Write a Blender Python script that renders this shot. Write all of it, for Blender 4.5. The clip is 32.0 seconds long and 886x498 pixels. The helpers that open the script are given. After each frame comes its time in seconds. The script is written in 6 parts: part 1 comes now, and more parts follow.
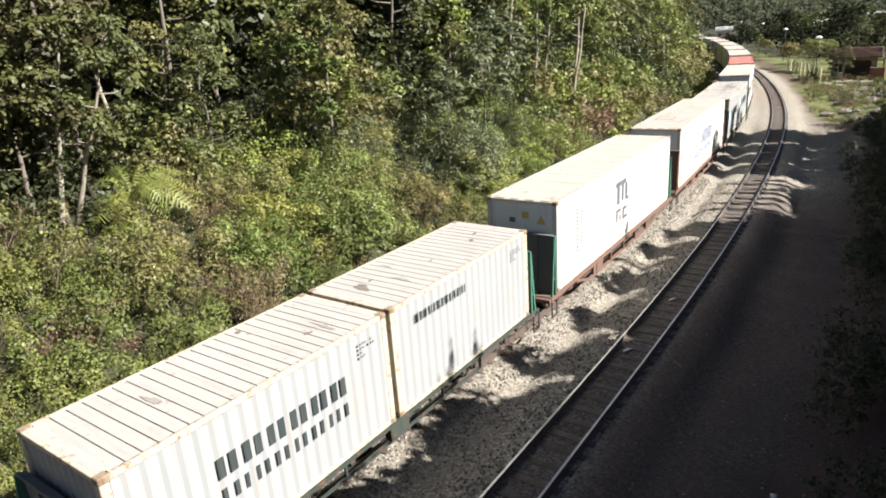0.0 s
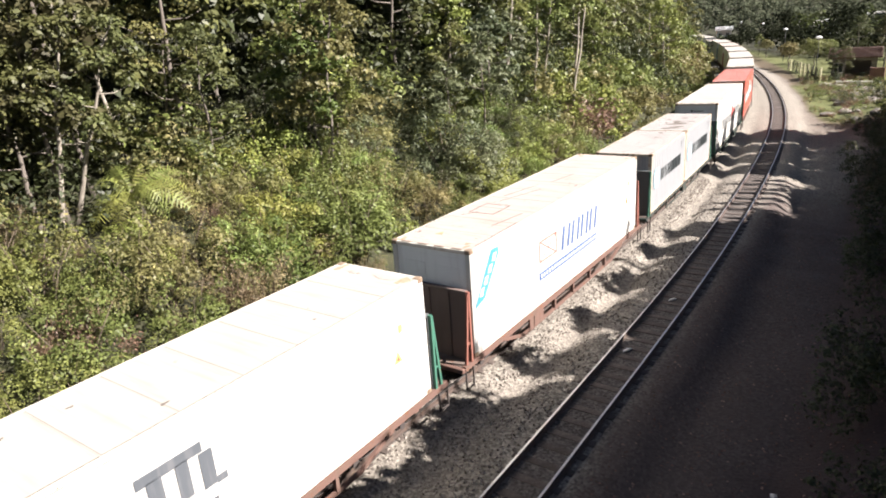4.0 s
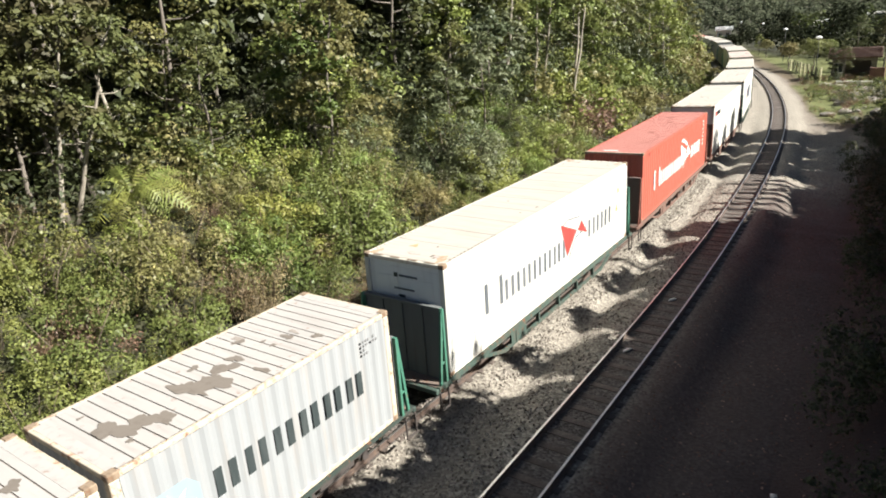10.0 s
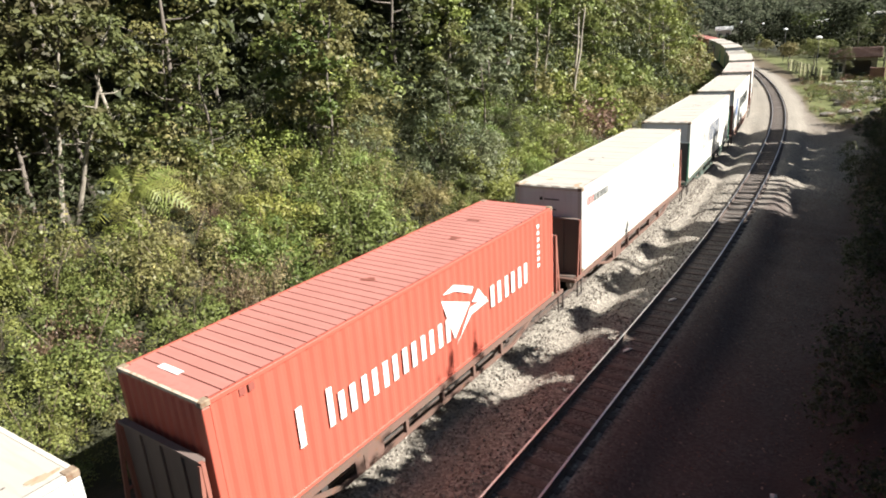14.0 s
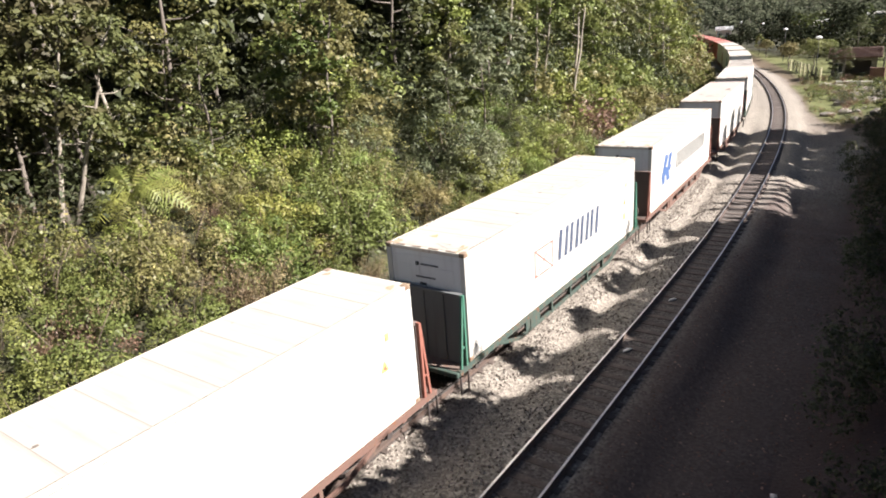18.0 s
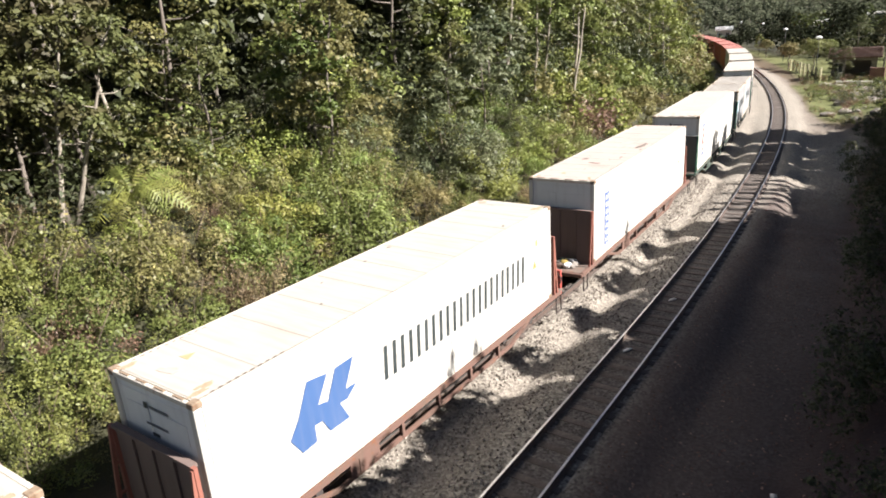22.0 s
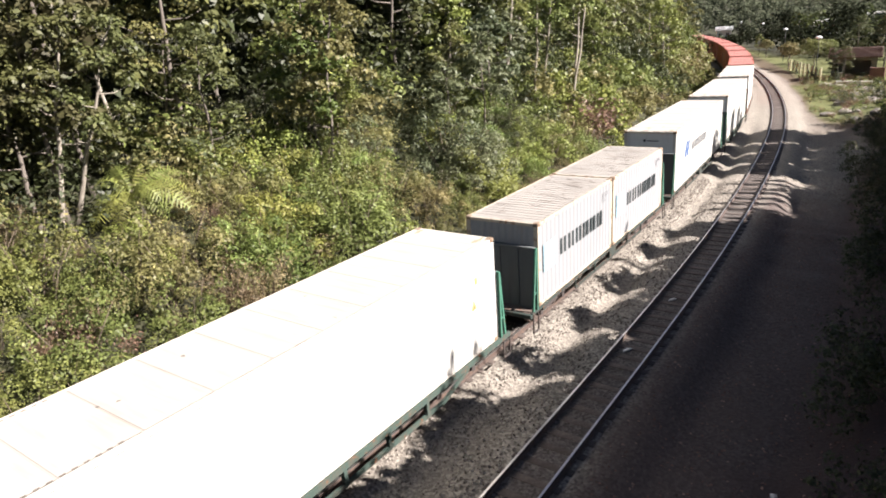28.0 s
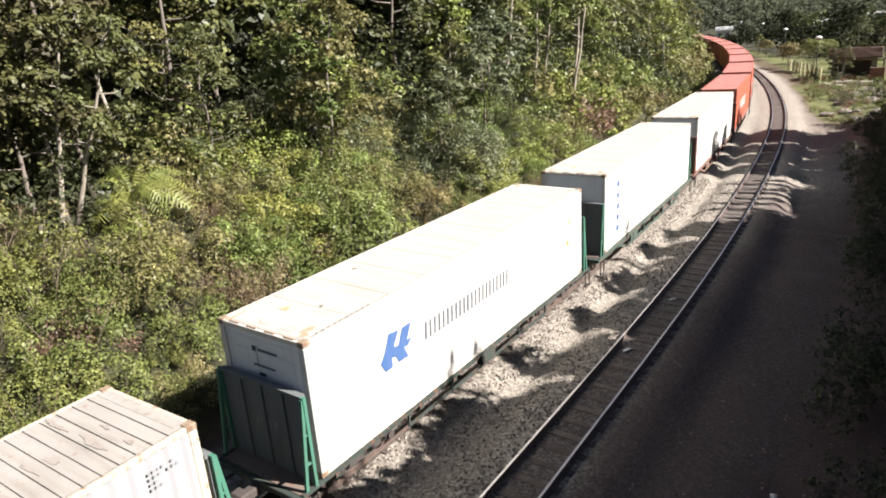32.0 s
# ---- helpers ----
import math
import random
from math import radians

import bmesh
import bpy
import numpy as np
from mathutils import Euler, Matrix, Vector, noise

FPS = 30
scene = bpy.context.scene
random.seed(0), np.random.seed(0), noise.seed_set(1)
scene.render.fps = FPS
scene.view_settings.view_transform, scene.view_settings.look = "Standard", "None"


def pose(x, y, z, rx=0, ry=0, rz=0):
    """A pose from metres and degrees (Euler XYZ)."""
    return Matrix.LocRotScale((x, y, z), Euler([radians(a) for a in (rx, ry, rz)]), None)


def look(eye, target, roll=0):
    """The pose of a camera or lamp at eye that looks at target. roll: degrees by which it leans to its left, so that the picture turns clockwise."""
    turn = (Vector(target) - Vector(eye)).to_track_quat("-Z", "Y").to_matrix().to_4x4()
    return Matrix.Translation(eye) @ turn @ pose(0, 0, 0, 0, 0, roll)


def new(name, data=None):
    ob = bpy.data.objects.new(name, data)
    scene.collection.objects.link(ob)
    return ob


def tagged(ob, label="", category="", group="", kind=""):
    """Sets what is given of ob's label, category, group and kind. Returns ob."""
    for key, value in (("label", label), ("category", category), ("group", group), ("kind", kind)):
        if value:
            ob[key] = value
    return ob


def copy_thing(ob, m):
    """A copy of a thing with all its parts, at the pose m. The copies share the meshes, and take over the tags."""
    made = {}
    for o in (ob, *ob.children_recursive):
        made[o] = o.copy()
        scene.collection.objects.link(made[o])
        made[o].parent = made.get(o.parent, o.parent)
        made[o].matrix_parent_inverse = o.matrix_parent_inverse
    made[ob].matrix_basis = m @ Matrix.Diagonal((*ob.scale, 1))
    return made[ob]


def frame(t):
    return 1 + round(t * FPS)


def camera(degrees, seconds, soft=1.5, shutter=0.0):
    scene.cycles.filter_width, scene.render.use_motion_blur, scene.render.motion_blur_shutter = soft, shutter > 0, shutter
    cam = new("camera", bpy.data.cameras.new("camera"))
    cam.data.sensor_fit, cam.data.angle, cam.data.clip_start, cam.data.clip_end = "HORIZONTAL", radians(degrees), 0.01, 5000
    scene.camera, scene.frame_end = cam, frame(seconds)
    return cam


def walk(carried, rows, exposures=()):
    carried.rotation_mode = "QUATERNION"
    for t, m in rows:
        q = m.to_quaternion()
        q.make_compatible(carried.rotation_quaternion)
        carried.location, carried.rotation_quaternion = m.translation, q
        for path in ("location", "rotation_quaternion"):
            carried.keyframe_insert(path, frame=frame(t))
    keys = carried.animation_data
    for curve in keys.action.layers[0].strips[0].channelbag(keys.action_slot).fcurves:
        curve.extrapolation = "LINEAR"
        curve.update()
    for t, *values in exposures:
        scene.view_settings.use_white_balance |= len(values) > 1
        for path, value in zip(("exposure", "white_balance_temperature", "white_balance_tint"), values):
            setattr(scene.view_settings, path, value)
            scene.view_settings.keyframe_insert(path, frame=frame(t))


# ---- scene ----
# ---------------------------------------------------------------- camera
cam = camera(68.88, 32.0, soft=1.9)
EYE = pose(0, 0, 8.905, 71.473, 0, 0) @ pose(0, 0, 0, 0, 0, -4.113)
walk(cam, [(0, EYE), (32, EYE)], exposures=[(t, 1.53 + 0.8 * (warm - 1.0), 6380, 14 + 45 * (warm - 1.0)) for t, warm in ((0, 0.93), (3, 1.08), (6, 1.03), (8, 0.91), (10, 0.90), (12, 1.10), (14, 0.93), (17, 1.10), (20, 1.03), (23, 1.04), (28, 1.10), (31, 0.92), (32, 1.04))])

# ---------------------------------------------------------------- light
SUN_AZ, SUN_EL = radians(-18), radians(39)      # azimuth counted from +x towards +y
world = bpy.data.worlds.new("world")
scene.world = world
world.use_nodes = True
sky = world.node_tree.nodes.new("ShaderNodeTexSky")
sky.sky_type, sky.sun_disc = "NISHITA", False
sky.sun_elevation, sky.sun_rotation = SUN_EL, radians(90) - SUN_AZ
sky.air_density, sky.dust_density = 1.0, 1.2
world.node_tree.nodes["Background"].inputs["Strength"].default_value = 0.0245
world.node_tree.links.new(sky.outputs[0], world.node_tree.nodes["Background"].inputs["Color"])
sun = new("sun", bpy.data.lights.new("sun", "SUN"))
sun.data.energy, sun.data.angle, sun.data.color = 5.0, radians(0.5), (1.0, 0.96, 0.885)
sun.matrix_world = look((0, 0, 0), (-math.cos(SUN_AZ) * math.cos(SUN_EL), -math.sin(SUN_AZ) * math.cos(SUN_EL), -math.sin(SUN_EL)))


# ---------------------------------------------------------------- the line of the tracks
KNOTS = (-60, -40, 10, 30, 50, 70, 90, 120, 420)
BENDS = (0.0, -0.0044, -0.0043, 0.0032, 0.0026, 0.0040, 0.0027, 0.0016, 0.0016)
STEP = 0.25
S_ = np.arange(-260, 440, STEP)
T_ = np.cumsum(np.interp(S_, KNOTS, BENDS)) * STEP
T_ += -0.6094 - np.interp(10, S_, T_)
X_ = np.cumsum(-np.sin(T_)) * STEP
Y_ = np.cumsum(np.cos(T_)) * STEP
X_ += -7.252 - np.interp(10, S_, X_)
Y_ += 6.013 - np.interp(10, S_, Y_)


def on_line(s, q=0.0):
    """Place and heading s metres along the train's track and q metres to its right."""
    x, y, t = (float(np.interp(s, S_, a)) for a in (X_, Y_, T_))
    return x + q * math.cos(t), y + q * math.sin(t), t


def second(s):
    """How far the empty track lies to the right of the train's."""
    return 4.07 - 0.0055 * s


def lateral(x, y):
    """(s, q) of places, as arrays."""
    x, y = np.atleast_1d(np.asarray(x, float)), np.atleast_1d(np.asarray(y, float))
    s, q = np.empty(len(x)), np.empty(len(x))
    cs, cx, cy, ct = S_[::8], X_[::8], Y_[::8], T_[::8]
    for a in range(0, len(x), 2000):
        d = (x[a:a + 2000, None] - cx) ** 2 + (y[a:a + 2000, None] - cy) ** 2
        j = d.argmin(1)
        dx, dy = x[a:a + 2000] - cx[j], y[a:a + 2000] - cy[j]
        s[a:a + 2000] = cs[j] + dy * np.cos(ct[j]) - dx * np.sin(ct[j])
        q[a:a + 2000] = dx * np.cos(ct[j]) + dy * np.sin(ct[j])
    return s, q


def smooth(a, b, v):
    w = np.clip((v - a) / (b - a), 0, 1)
    return w * w * (3 - 2 * w)


def wave(x, y, f, k):
    return np.sin(x * f + 1.7 * k + 1.3 * np.sin(y * f * 0.83 + k)) * np.cos(y * f * 0.91 - 0.6 * k + np.sin(x * f * 0.57))


def ground_height(x, y):
    s, q = lateral(x, y)
    x, y = np.atleast_1d(np.asarray(x, float)), np.atleast_1d(np.asarray(y, float))
    z = np.full(len(x), -0.34)
    z += 0.17 * np.maximum(1 - smooth(1.15, 2.1, np.abs(q)), 1 - smooth(1.15, 2.1, np.abs(q - second(s))))
    rough = smooth(3.0, 5.0, np.abs(q - 2.2))
    z += rough * (0.05 * wave(x, y, 1.9, 1) + 0.08 * wave(x, y, 0.6, 2))
    z += np.minimum(0.30 * np.maximum(-q - 4.2, 0), 9.0) + 0.4 * smooth(6, 14, -q) * wave(x, y, 0.25, 3)
    near = 1 - smooth(66, 84, s)
    z += near * np.minimum(0.35 * np.maximum(q - 8.4, 0), 2.0)
    z -= 0.26 * smooth(1.45, 2.3, np.abs(q - second(s))) * smooth(1.2, 1.8, q) * smooth(14, 30, s) * (1 - smooth(64, 74, s))
    z += smooth(5.2, 6.2, q) * (1 - smooth(9, 11, q)) * smooth(30, 40, s) * (1 - smooth(62, 68, s)) * (0.08 * wave(x, y, 3.6, 7) + 0.10 * wave(x, y, 1.9, 8))
    z += smooth(1.3, 1.7, q) * (1 - smooth(second(s) - 1.5, second(s) - 1.1, q)) * smooth(10, 16, s) * (0.04 * wave(x, y, 2.6, 9) + 0.035 * wave(x, y, 1.3, 3))
    far = np.hypot(x, y)
    z += smooth(150, 600, far) * 9 * smooth(5, 40, q)
    z += smooth(240, 700, far) * 38
    return z


# ---------------------------------------------------------------- material kit
def nodes_of(name):
    m = bpy.data.materials.new(name)
    m.use_nodes = True
    t = m.node_tree
    return m, t, t.nodes["Principled BSDF"]


def node(t, kind, **values):
    n = t.nodes.new(kind)
    for k, v in values.items():
        n.inputs[k.replace("_", " ")].default_value = v
    return n


def noise_of(t, scale, detail=4.0, rough=0.6, space="Object", stretch=None):
    c = t.nodes.new("ShaderNodeTexCoord")
    n = node(t, "ShaderNodeTexNoise", Scale=scale, Detail=detail, Roughness=rough)
    if stretch:
        mp = t.nodes.new("ShaderNodeMapping")
        mp.inputs["Scale"].default_value = stretch
        t.links.new(c.outputs[space], mp.inputs["Vector"])
        t.links.new(mp.outputs[0], n.inputs["Vector"])
    else:
        t.links.new(c.outputs[space], n.inputs["Vector"])
    return n.outputs["Fac"]


def ramp(t, fac, *stops):
    r = t.nodes.new("ShaderNodeValToRGB")
    while len(r.color_ramp.elements) < len(stops):
        r.color_ramp.elements.new(0.5)
    for e, (p, c) in zip(r.color_ramp.elements, stops):
        e.position = p
        e.color = (*c, 1) if len(c) == 3 else c
    t.links.new(fac, r.inputs[0])
    return r.outputs[0]


def mix(t, fac, a, b, mode="MIX"):
    m = t.nodes.new("ShaderNodeMix")
    m.data_type, m.blend_type = "RGBA", mode
    for sock, v in ((m.inputs[0], fac), (m.inputs[6], a), (m.inputs[7], b)):
        if isinstance(v, bpy.types.NodeSocket):
            t.links.new(v, sock)
        elif isinstance(v, (int, float)):
            sock.default_value = v
        else:
            sock.default_value = (*v, 1)
    return m.outputs[2]


def bump(t, bsdf, height, strength=0.3, distance=0.02):
    b = node(t, "ShaderNodeBump", Strength=strength, Distance=distance)
    t.links.new(height, b.inputs["Height"])
    t.links.new(b.outputs[0], bsdf.inputs["Normal"])


def paint(name, base, dirt=(0.2, 0.13, 0.08), amount=0.35, rough=0.45, rust=0.0, metallic=0.0, scale=1.0, fade=0.22):
    """Weathered paint: broad fading, dirt streaks that run down, and rust blotches."""
    m, t, b = nodes_of(name)
    broad = noise_of(t, 0.9 * scale, 3)
    streak = noise_of(t, 2.2 * scale, 4, stretch=(2.5, 2.5, 0.25))
    col = mix(t, ramp(t, broad, (0.35, (0, 0, 0)), (0.75, (fade,) * 3)), base, tuple(c * 0.72 for c in base))
    col = mix(t, ramp(t, streak, (0.5, (0, 0, 0)), (0.8, (amount,) * 3)), col, dirt)
    if rust:
        blot = noise_of(t, 5.0 * scale, 5, 0.7)
        col = mix(t, ramp(t, blot, (0.62 - 0.18 * rust, (0, 0, 0)), (0.74 - 0.12 * rust, (0.9,) * 3)), col, (0.20, 0.075, 0.03))
    t.links.new(col, b.inputs["Base Color"])
    t.links.new(ramp(t, streak, (0.3, (rough,) * 3), (0.8, (min(rough + 0.3, 1),) * 3)), b.inputs["Roughness"])
    b.inputs["Metallic"].default_value = metallic
    bump(t, b, noise_of(t, 14 * scale, 3), 0.12, 0.01)
    return m


def leafy(name, dark, light, odd=None, lucent=0.26, rough=0.5):
    """Leaves: each differs a little, each plant too; they let some light through."""
    m, t, b = nodes_of(name)
    g = t.nodes.new("ShaderNodeNewGeometry")
    o = t.nodes.new("ShaderNodeObjectInfo")
    col = ramp(t, g.outputs["Random Per Island"], (0.0, dark), (0.85, light), (1.0, odd or light))
    hsv = t.nodes.new("ShaderNodeHueSaturation")
    mr = node(t, "ShaderNodeMapRange", To_Min=0.475, To_Max=0.515)
    t.links.new(o.outputs["Random"], mr.inputs["Value"])
    t.links.new(mr.outputs[0], hsv.inputs["Hue"])
    mv = node(t, "ShaderNodeMapRange", To_Min=0.7, To_Max=1.3)
    wn = t.nodes.new("ShaderNodeTexWhiteNoise")
    wn.noise_dimensions = "1D"
    t.links.new(o.outputs["Random"], wn.inputs["W"])
    t.links.new(wn.outputs["Value"], mv.inputs["Value"])
    t.links.new(mv.outputs[0], hsv.inputs["Value"])
    t.links.new(col, hsv.inputs["Color"])
    t.links.new(hsv.outputs[0], b.inputs["Base Color"])
    b.inputs["Roughness"].default_value = rough
    b.inputs["Specular IOR Level"].default_value = 0.35
    tr = t.nodes.new("ShaderNodeBsdfTranslucent")
    t.links.new(hsv.outputs[0], tr.inputs["Color"])
    mx = node(t, "ShaderNodeMixShader", Fac=lucent)
    t.links.new(b.outputs[0], mx.inputs[1])
    t.links.new(tr.outputs[0], mx.inputs[2])
    t.links.new(mx.outputs[0], t.nodes["Material Output"].inputs["Surface"])
    return m


def bark_like(name, a, b_, scale=3.0, stretch=(3, 3, 0.4)):
    m, t, b = nodes_of(name)
    n = noise_of(t, scale, 5, 0.7, stretch=stretch)
    t.links.new(ramp(t, n, (0.3, a), (0.7, b_)), b.inputs["Base Color"])
    b.inputs["Roughness"].default_value = 0.85
    bump(t, b, n, 0.5, 0.02)
    return m


def piece_paint(name, a, b_, rough=0.85, scale=6.0, strength=0.4):
    """For separate pieces: every object differs, with grain on it."""
    m, t, b = nodes_of(name)
    o = t.nodes.new("ShaderNodeObjectInfo")
    n = noise_of(t, scale, 5, 0.7)
    col = mix(t, ramp(t, n, (0.3, (0, 0, 0)), (0.7, (1, 1, 1))), a, b_)
    mv = node(t, "ShaderNodeMapRange", To_Min=0.75, To_Max=1.25)
    t.links.new(o.outputs["Random"], mv.inputs["Value"])
    hsv = t.nodes.new("ShaderNodeHueSaturation")
    t.links.new(mv.outputs[0], hsv.inputs["Value"])
    t.links.new(col, hsv.inputs["Color"])
    t.links.new(hsv.outputs[0], b.inputs["Base Color"])
    b.inputs["Roughness"].default_value = rough
    bump(t, b, n, strength, 0.02)
    return m


# ---------------------------------------------------------------- materials
def make_ground():
    """Pale crushed stone round the tracks, brown earth and grass beyond."""
    m, t, b = nodes_of("ground")
    attr = t.nodes.new("ShaderNodeAttribute")
    attr.attribute_name = "cover"
    sep = t.nodes.new("ShaderNodeSeparateColor")
    t.links.new(attr.outputs["Color"], sep.inputs[0])
    c = t.nodes.new("ShaderNodeTexCoord")
    vor = node(t, "ShaderNodeTexVoronoi", Scale=15.0)
    t.links.new(c.outputs["Object"], vor.inputs["Vector"])
    stone = ramp(t, vor.outputs["Color"], (0.1, (0.105, 0.093, 0.076)), (0.55, (0.245, 0.218, 0.178)), (0.95, (0.41, 0.375, 0.31)))
    stone = mix(t, ramp(t, noise_of(t, 0.55, 4), (0.4, (0, 0, 0)), (0.7, (0.55,) * 3)), stone, (0.215, 0.187, 0.152))
    earth = ramp(t, noise_of(t, 1.3, 6, 0.7), (0.3, (0.05, 0.032, 0.02)), (0.6, (0.105, 0.07, 0.044)), (0.8, (0.17, 0.12, 0.08)))
    grass = ramp(t, noise_of(t, 2.1, 6, 0.75), (0.3, (0.055, 0.066, 0.018)), (0.7, (0.16, 0.17, 0.048)))
    col = mix(t, sep.outputs[0], earth, stone)
    # dark earth beside the empty track, with the bank's shade mixed into the colour
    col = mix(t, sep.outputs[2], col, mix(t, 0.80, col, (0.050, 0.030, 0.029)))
    col = mix(t, sep.outputs[1], col, grass)
    # thicket floor; shade under plants and beside the train is in this dark colour
    shaded_thicket = ramp(t, noise_of(t, 0.5, 6, 0.75), (0.3, (0.022, 0.022, 0.010)), (0.7, (0.055, 0.056, 0.024)))
    col = mix(t, attr.outputs["Alpha"], col, shaded_thicket)
    t.links.new(col, b.inputs["Base Color"])
    b.inputs["Roughness"].default_value = 0.95
    bump(t, b, mix(t, 0.55, vor.outputs["Distance"], noise_of(t, 9.0, 6, 0.75)), 0.8, 0.04)
    return m


M_GROUND = make_ground()
M_STONE, _t, _b = nodes_of("ballast_stone")
_g = _t.nodes.new("ShaderNodeNewGeometry")
_t.links.new(ramp(_t, _g.outputs["Random Per Island"], (0.0, (0.11, 0.09, 0.075)), (0.5, (0.235, 0.205, 0.17)), (1.0, (0.40, 0.36, 0.31))), _b.inputs["Base Color"])
_b.inputs["Roughness"].default_value = 0.9
M_RAIL = paint("rail_steel", (0.085, 0.06, 0.048), rough=0.6, amount=0.5)
M_RAILTOP, _t, _b = nodes_of("polished_rail_head")
_t.links.new(ramp(_t, noise_of(_t, 3, 4), (0.3, (0.62, 0.58, 0.54)), (0.7, (0.82, 0.79, 0.75))), _b.inputs["Base Color"])
_b.inputs["Metallic"].default_value, _b.inputs["Roughness"].default_value = 0.9, 0.33
M_BED, _t, _b = nodes_of("dark_track_bed")
_v = node(_t, "ShaderNodeTexVoronoi", Scale=16.0)
_t.links.new(_t.nodes.new("ShaderNodeTexCoord").outputs["Object"], _v.inputs["Vector"])
_t.links.new(mix(_t, ramp(_t, noise_of(_t, 0.8, 4), (0.4, (0, 0, 0)), (0.7, (0.6,) * 3)), ramp(_t, _v.outputs["Color"], (0.1, (0.05, 0.042, 0.036)), (0.9, (0.19, 0.165, 0.145))), (0.05, 0.04, 0.034)), _b.inputs["Base Color"])
_b.inputs["Roughness"].default_value = 0.95
bump(_t, _b, _v.outputs["Distance"], 0.8, 0.04)
M_SLEEPER = piece_paint("sleeper_timber", (0.055, 0.042, 0.034), (0.15, 0.12, 0.10), scale=5)
M_WHITE = paint("white_reefer_paint", (0.56, 0.55, 0.505), (0.42, 0.33, 0.24), 0.30, 0.35)
M_WHITE_ROOF = paint("white_reefer_roof", (0.44, 0.412, 0.36), (0.25, 0.18, 0.13), 0.4, 0.5)
M_PINK_ROOF = paint("faded_rusty_white_roof", (0.46, 0.375, 0.335), (0.36, 0.235, 0.165), 0.6, 0.6, rust=0.06, fade=0.4)
M_GREY20 = paint("pale_grey_box_paint", (0.30, 0.31, 0.312), (0.33, 0.25, 0.18), 0.35, 0.45)
M_PALE20 = paint("off_white_box_paint", (0.325, 0.33, 0.332), (0.36, 0.28, 0.2), 0.35, 0.45)
M_GREY20_ROOF = paint("pale_grey_box_roof", (0.40, 0.378, 0.352), (0.25, 0.21, 0.18), 0.5, 0.6, rust=0.03, fade=0.35)
M_DUSTY_ROOF = paint("dusty_grey_box_roof", (0.34, 0.318, 0.28), (0.20, 0.17, 0.14), 0.7, 0.7, rust=0.05, fade=0.6)
M_RED = paint("red_box_paint", (0.43, 0.098, 0.064), (0.30, 0.09, 0.06), 0.4, 0.45)
M_RED_ROOF = paint("faded_red_box_roof", (0.42, 0.172, 0.14), (0.30, 0.12, 0.09), 0.6, 0.6, fade=0.5)
M_ORANGE = paint("brown_red_box_paint", (0.40, 0.095, 0.05), (0.2, 0.07, 0.04), 0.4, 0.5)
M_RUST = paint("rusty_corner_steel", (0.27, 0.20, 0.135), (0.10, 0.06, 0.035), 0.9, 0.8, rust=0.3, scale=3, fade=0.9)
M_CREAM = paint("rust_stained_rail_paint", (0.50, 0.44, 0.34), (0.30, 0.15, 0.07), 0.75, 0.6, rust=0.45, scale=1.5)
M_RAILPALE = paint("pale_stained_rail_paint", (0.60, 0.56, 0.48), (0.34, 0.22, 0.14), 0.5, 0.55, rust=0.08, scale=1.5)
M_LITTER = leafy("dry_fallen_leaves", (0.06, 0.038, 0.028), (0.17, 0.105, 0.078), (0.30, 0.21, 0.16), 0.1, 0.9)
M_ENDGREY = paint("grey_reefer_end", (0.74, 0.755, 0.75), (0.36, 0.32, 0.28), 0.35, 0.4)
M_GREYEND = paint("faded_pale_writing", (0.20, 0.22, 0.21), (0.12, 0.12, 0.11), 0.5, 0.7)
M_MACHINE = paint("reefer_machine_dark", (0.10, 0.10, 0.105), (0.05, 0.045, 0.04), 0.4, 0.5)
M_GREEN = paint("green_wagon_paint", (0.055, 0.17, 0.115), (0.07, 0.06, 0.045), 0.5, 0.5, rust=0.1)
M_GREEN_SILL = paint("grimy_green_sill", (0.05, 0.078, 0.062), (0.10, 0.08, 0.06), 0.95, 0.7, rust=0.35)
M_SLIM_SILL = paint("black_grimed_green_sill", (0.032, 0.046, 0.038), (0.07, 0.055, 0.04), 0.9, 0.75, rust=0.3)
M_BROWN_SILL = paint("grimy_oxide_sill", (0.16, 0.092, 0.070), (0.12, 0.09, 0.065), 0.95, 0.75, rust=0.3)
M_GREEN_DARK = paint("dirty_green_wagon_panel", (0.130, 0.140, 0.138), (0.10, 0.088, 0.078), 0.6, 0.75)
M_BROWN = paint("oxide_red_wagon_paint", (0.27, 0.105, 0.075), (0.12, 0.075, 0.05), 0.6, 0.6, rust=0.2)
M_BROWN_DARK = paint("dirty_oxide_wagon_panel", (0.165, 0.122, 0.105), (0.12, 0.096, 0.08), 0.6, 0.8)
M_REDSTEEL = paint("red_painted_steel", (0.42, 0.085, 0.065), (0.16, 0.07, 0.05), 0.5, 0.55)
M_DECK = paint("weathered_wagon_deck", (0.17, 0.13, 0.105), (0.08, 0.06, 0.045), 0.6, 0.8, rust=0.3)
M_IRON = paint("dark_running_gear", (0.06, 0.05, 0.045), (0.10, 0.07, 0.05), 0.6, 0.7)
M_TYRE = paint("worn_wheel_steel", (0.13, 0.10, 0.085), (0.2, 0.15, 0.11), 0.5, 0.5, metallic=0.4)
M_BLACKINK = paint("faded_dark_lettering", (0.035, 0.045, 0.045), (0.2, 0.2, 0.19), 0.25, 0.5)
M_GRIME = paint("grime_in_roof_grooves", (0.315, 0.285, 0.255), (0.10, 0.08, 0.06), 0.7, 0.8)
M_REDGRIME = paint("grime_in_red_roof_grooves", (0.26, 0.07, 0.05), (0.16, 0.06, 0.04), 0.8, 0.8)
M_SEAM = paint("stained_roof_seam", (0.37, 0.345, 0.30), (0.25, 0.19, 0.14), 0.5, 0.6)
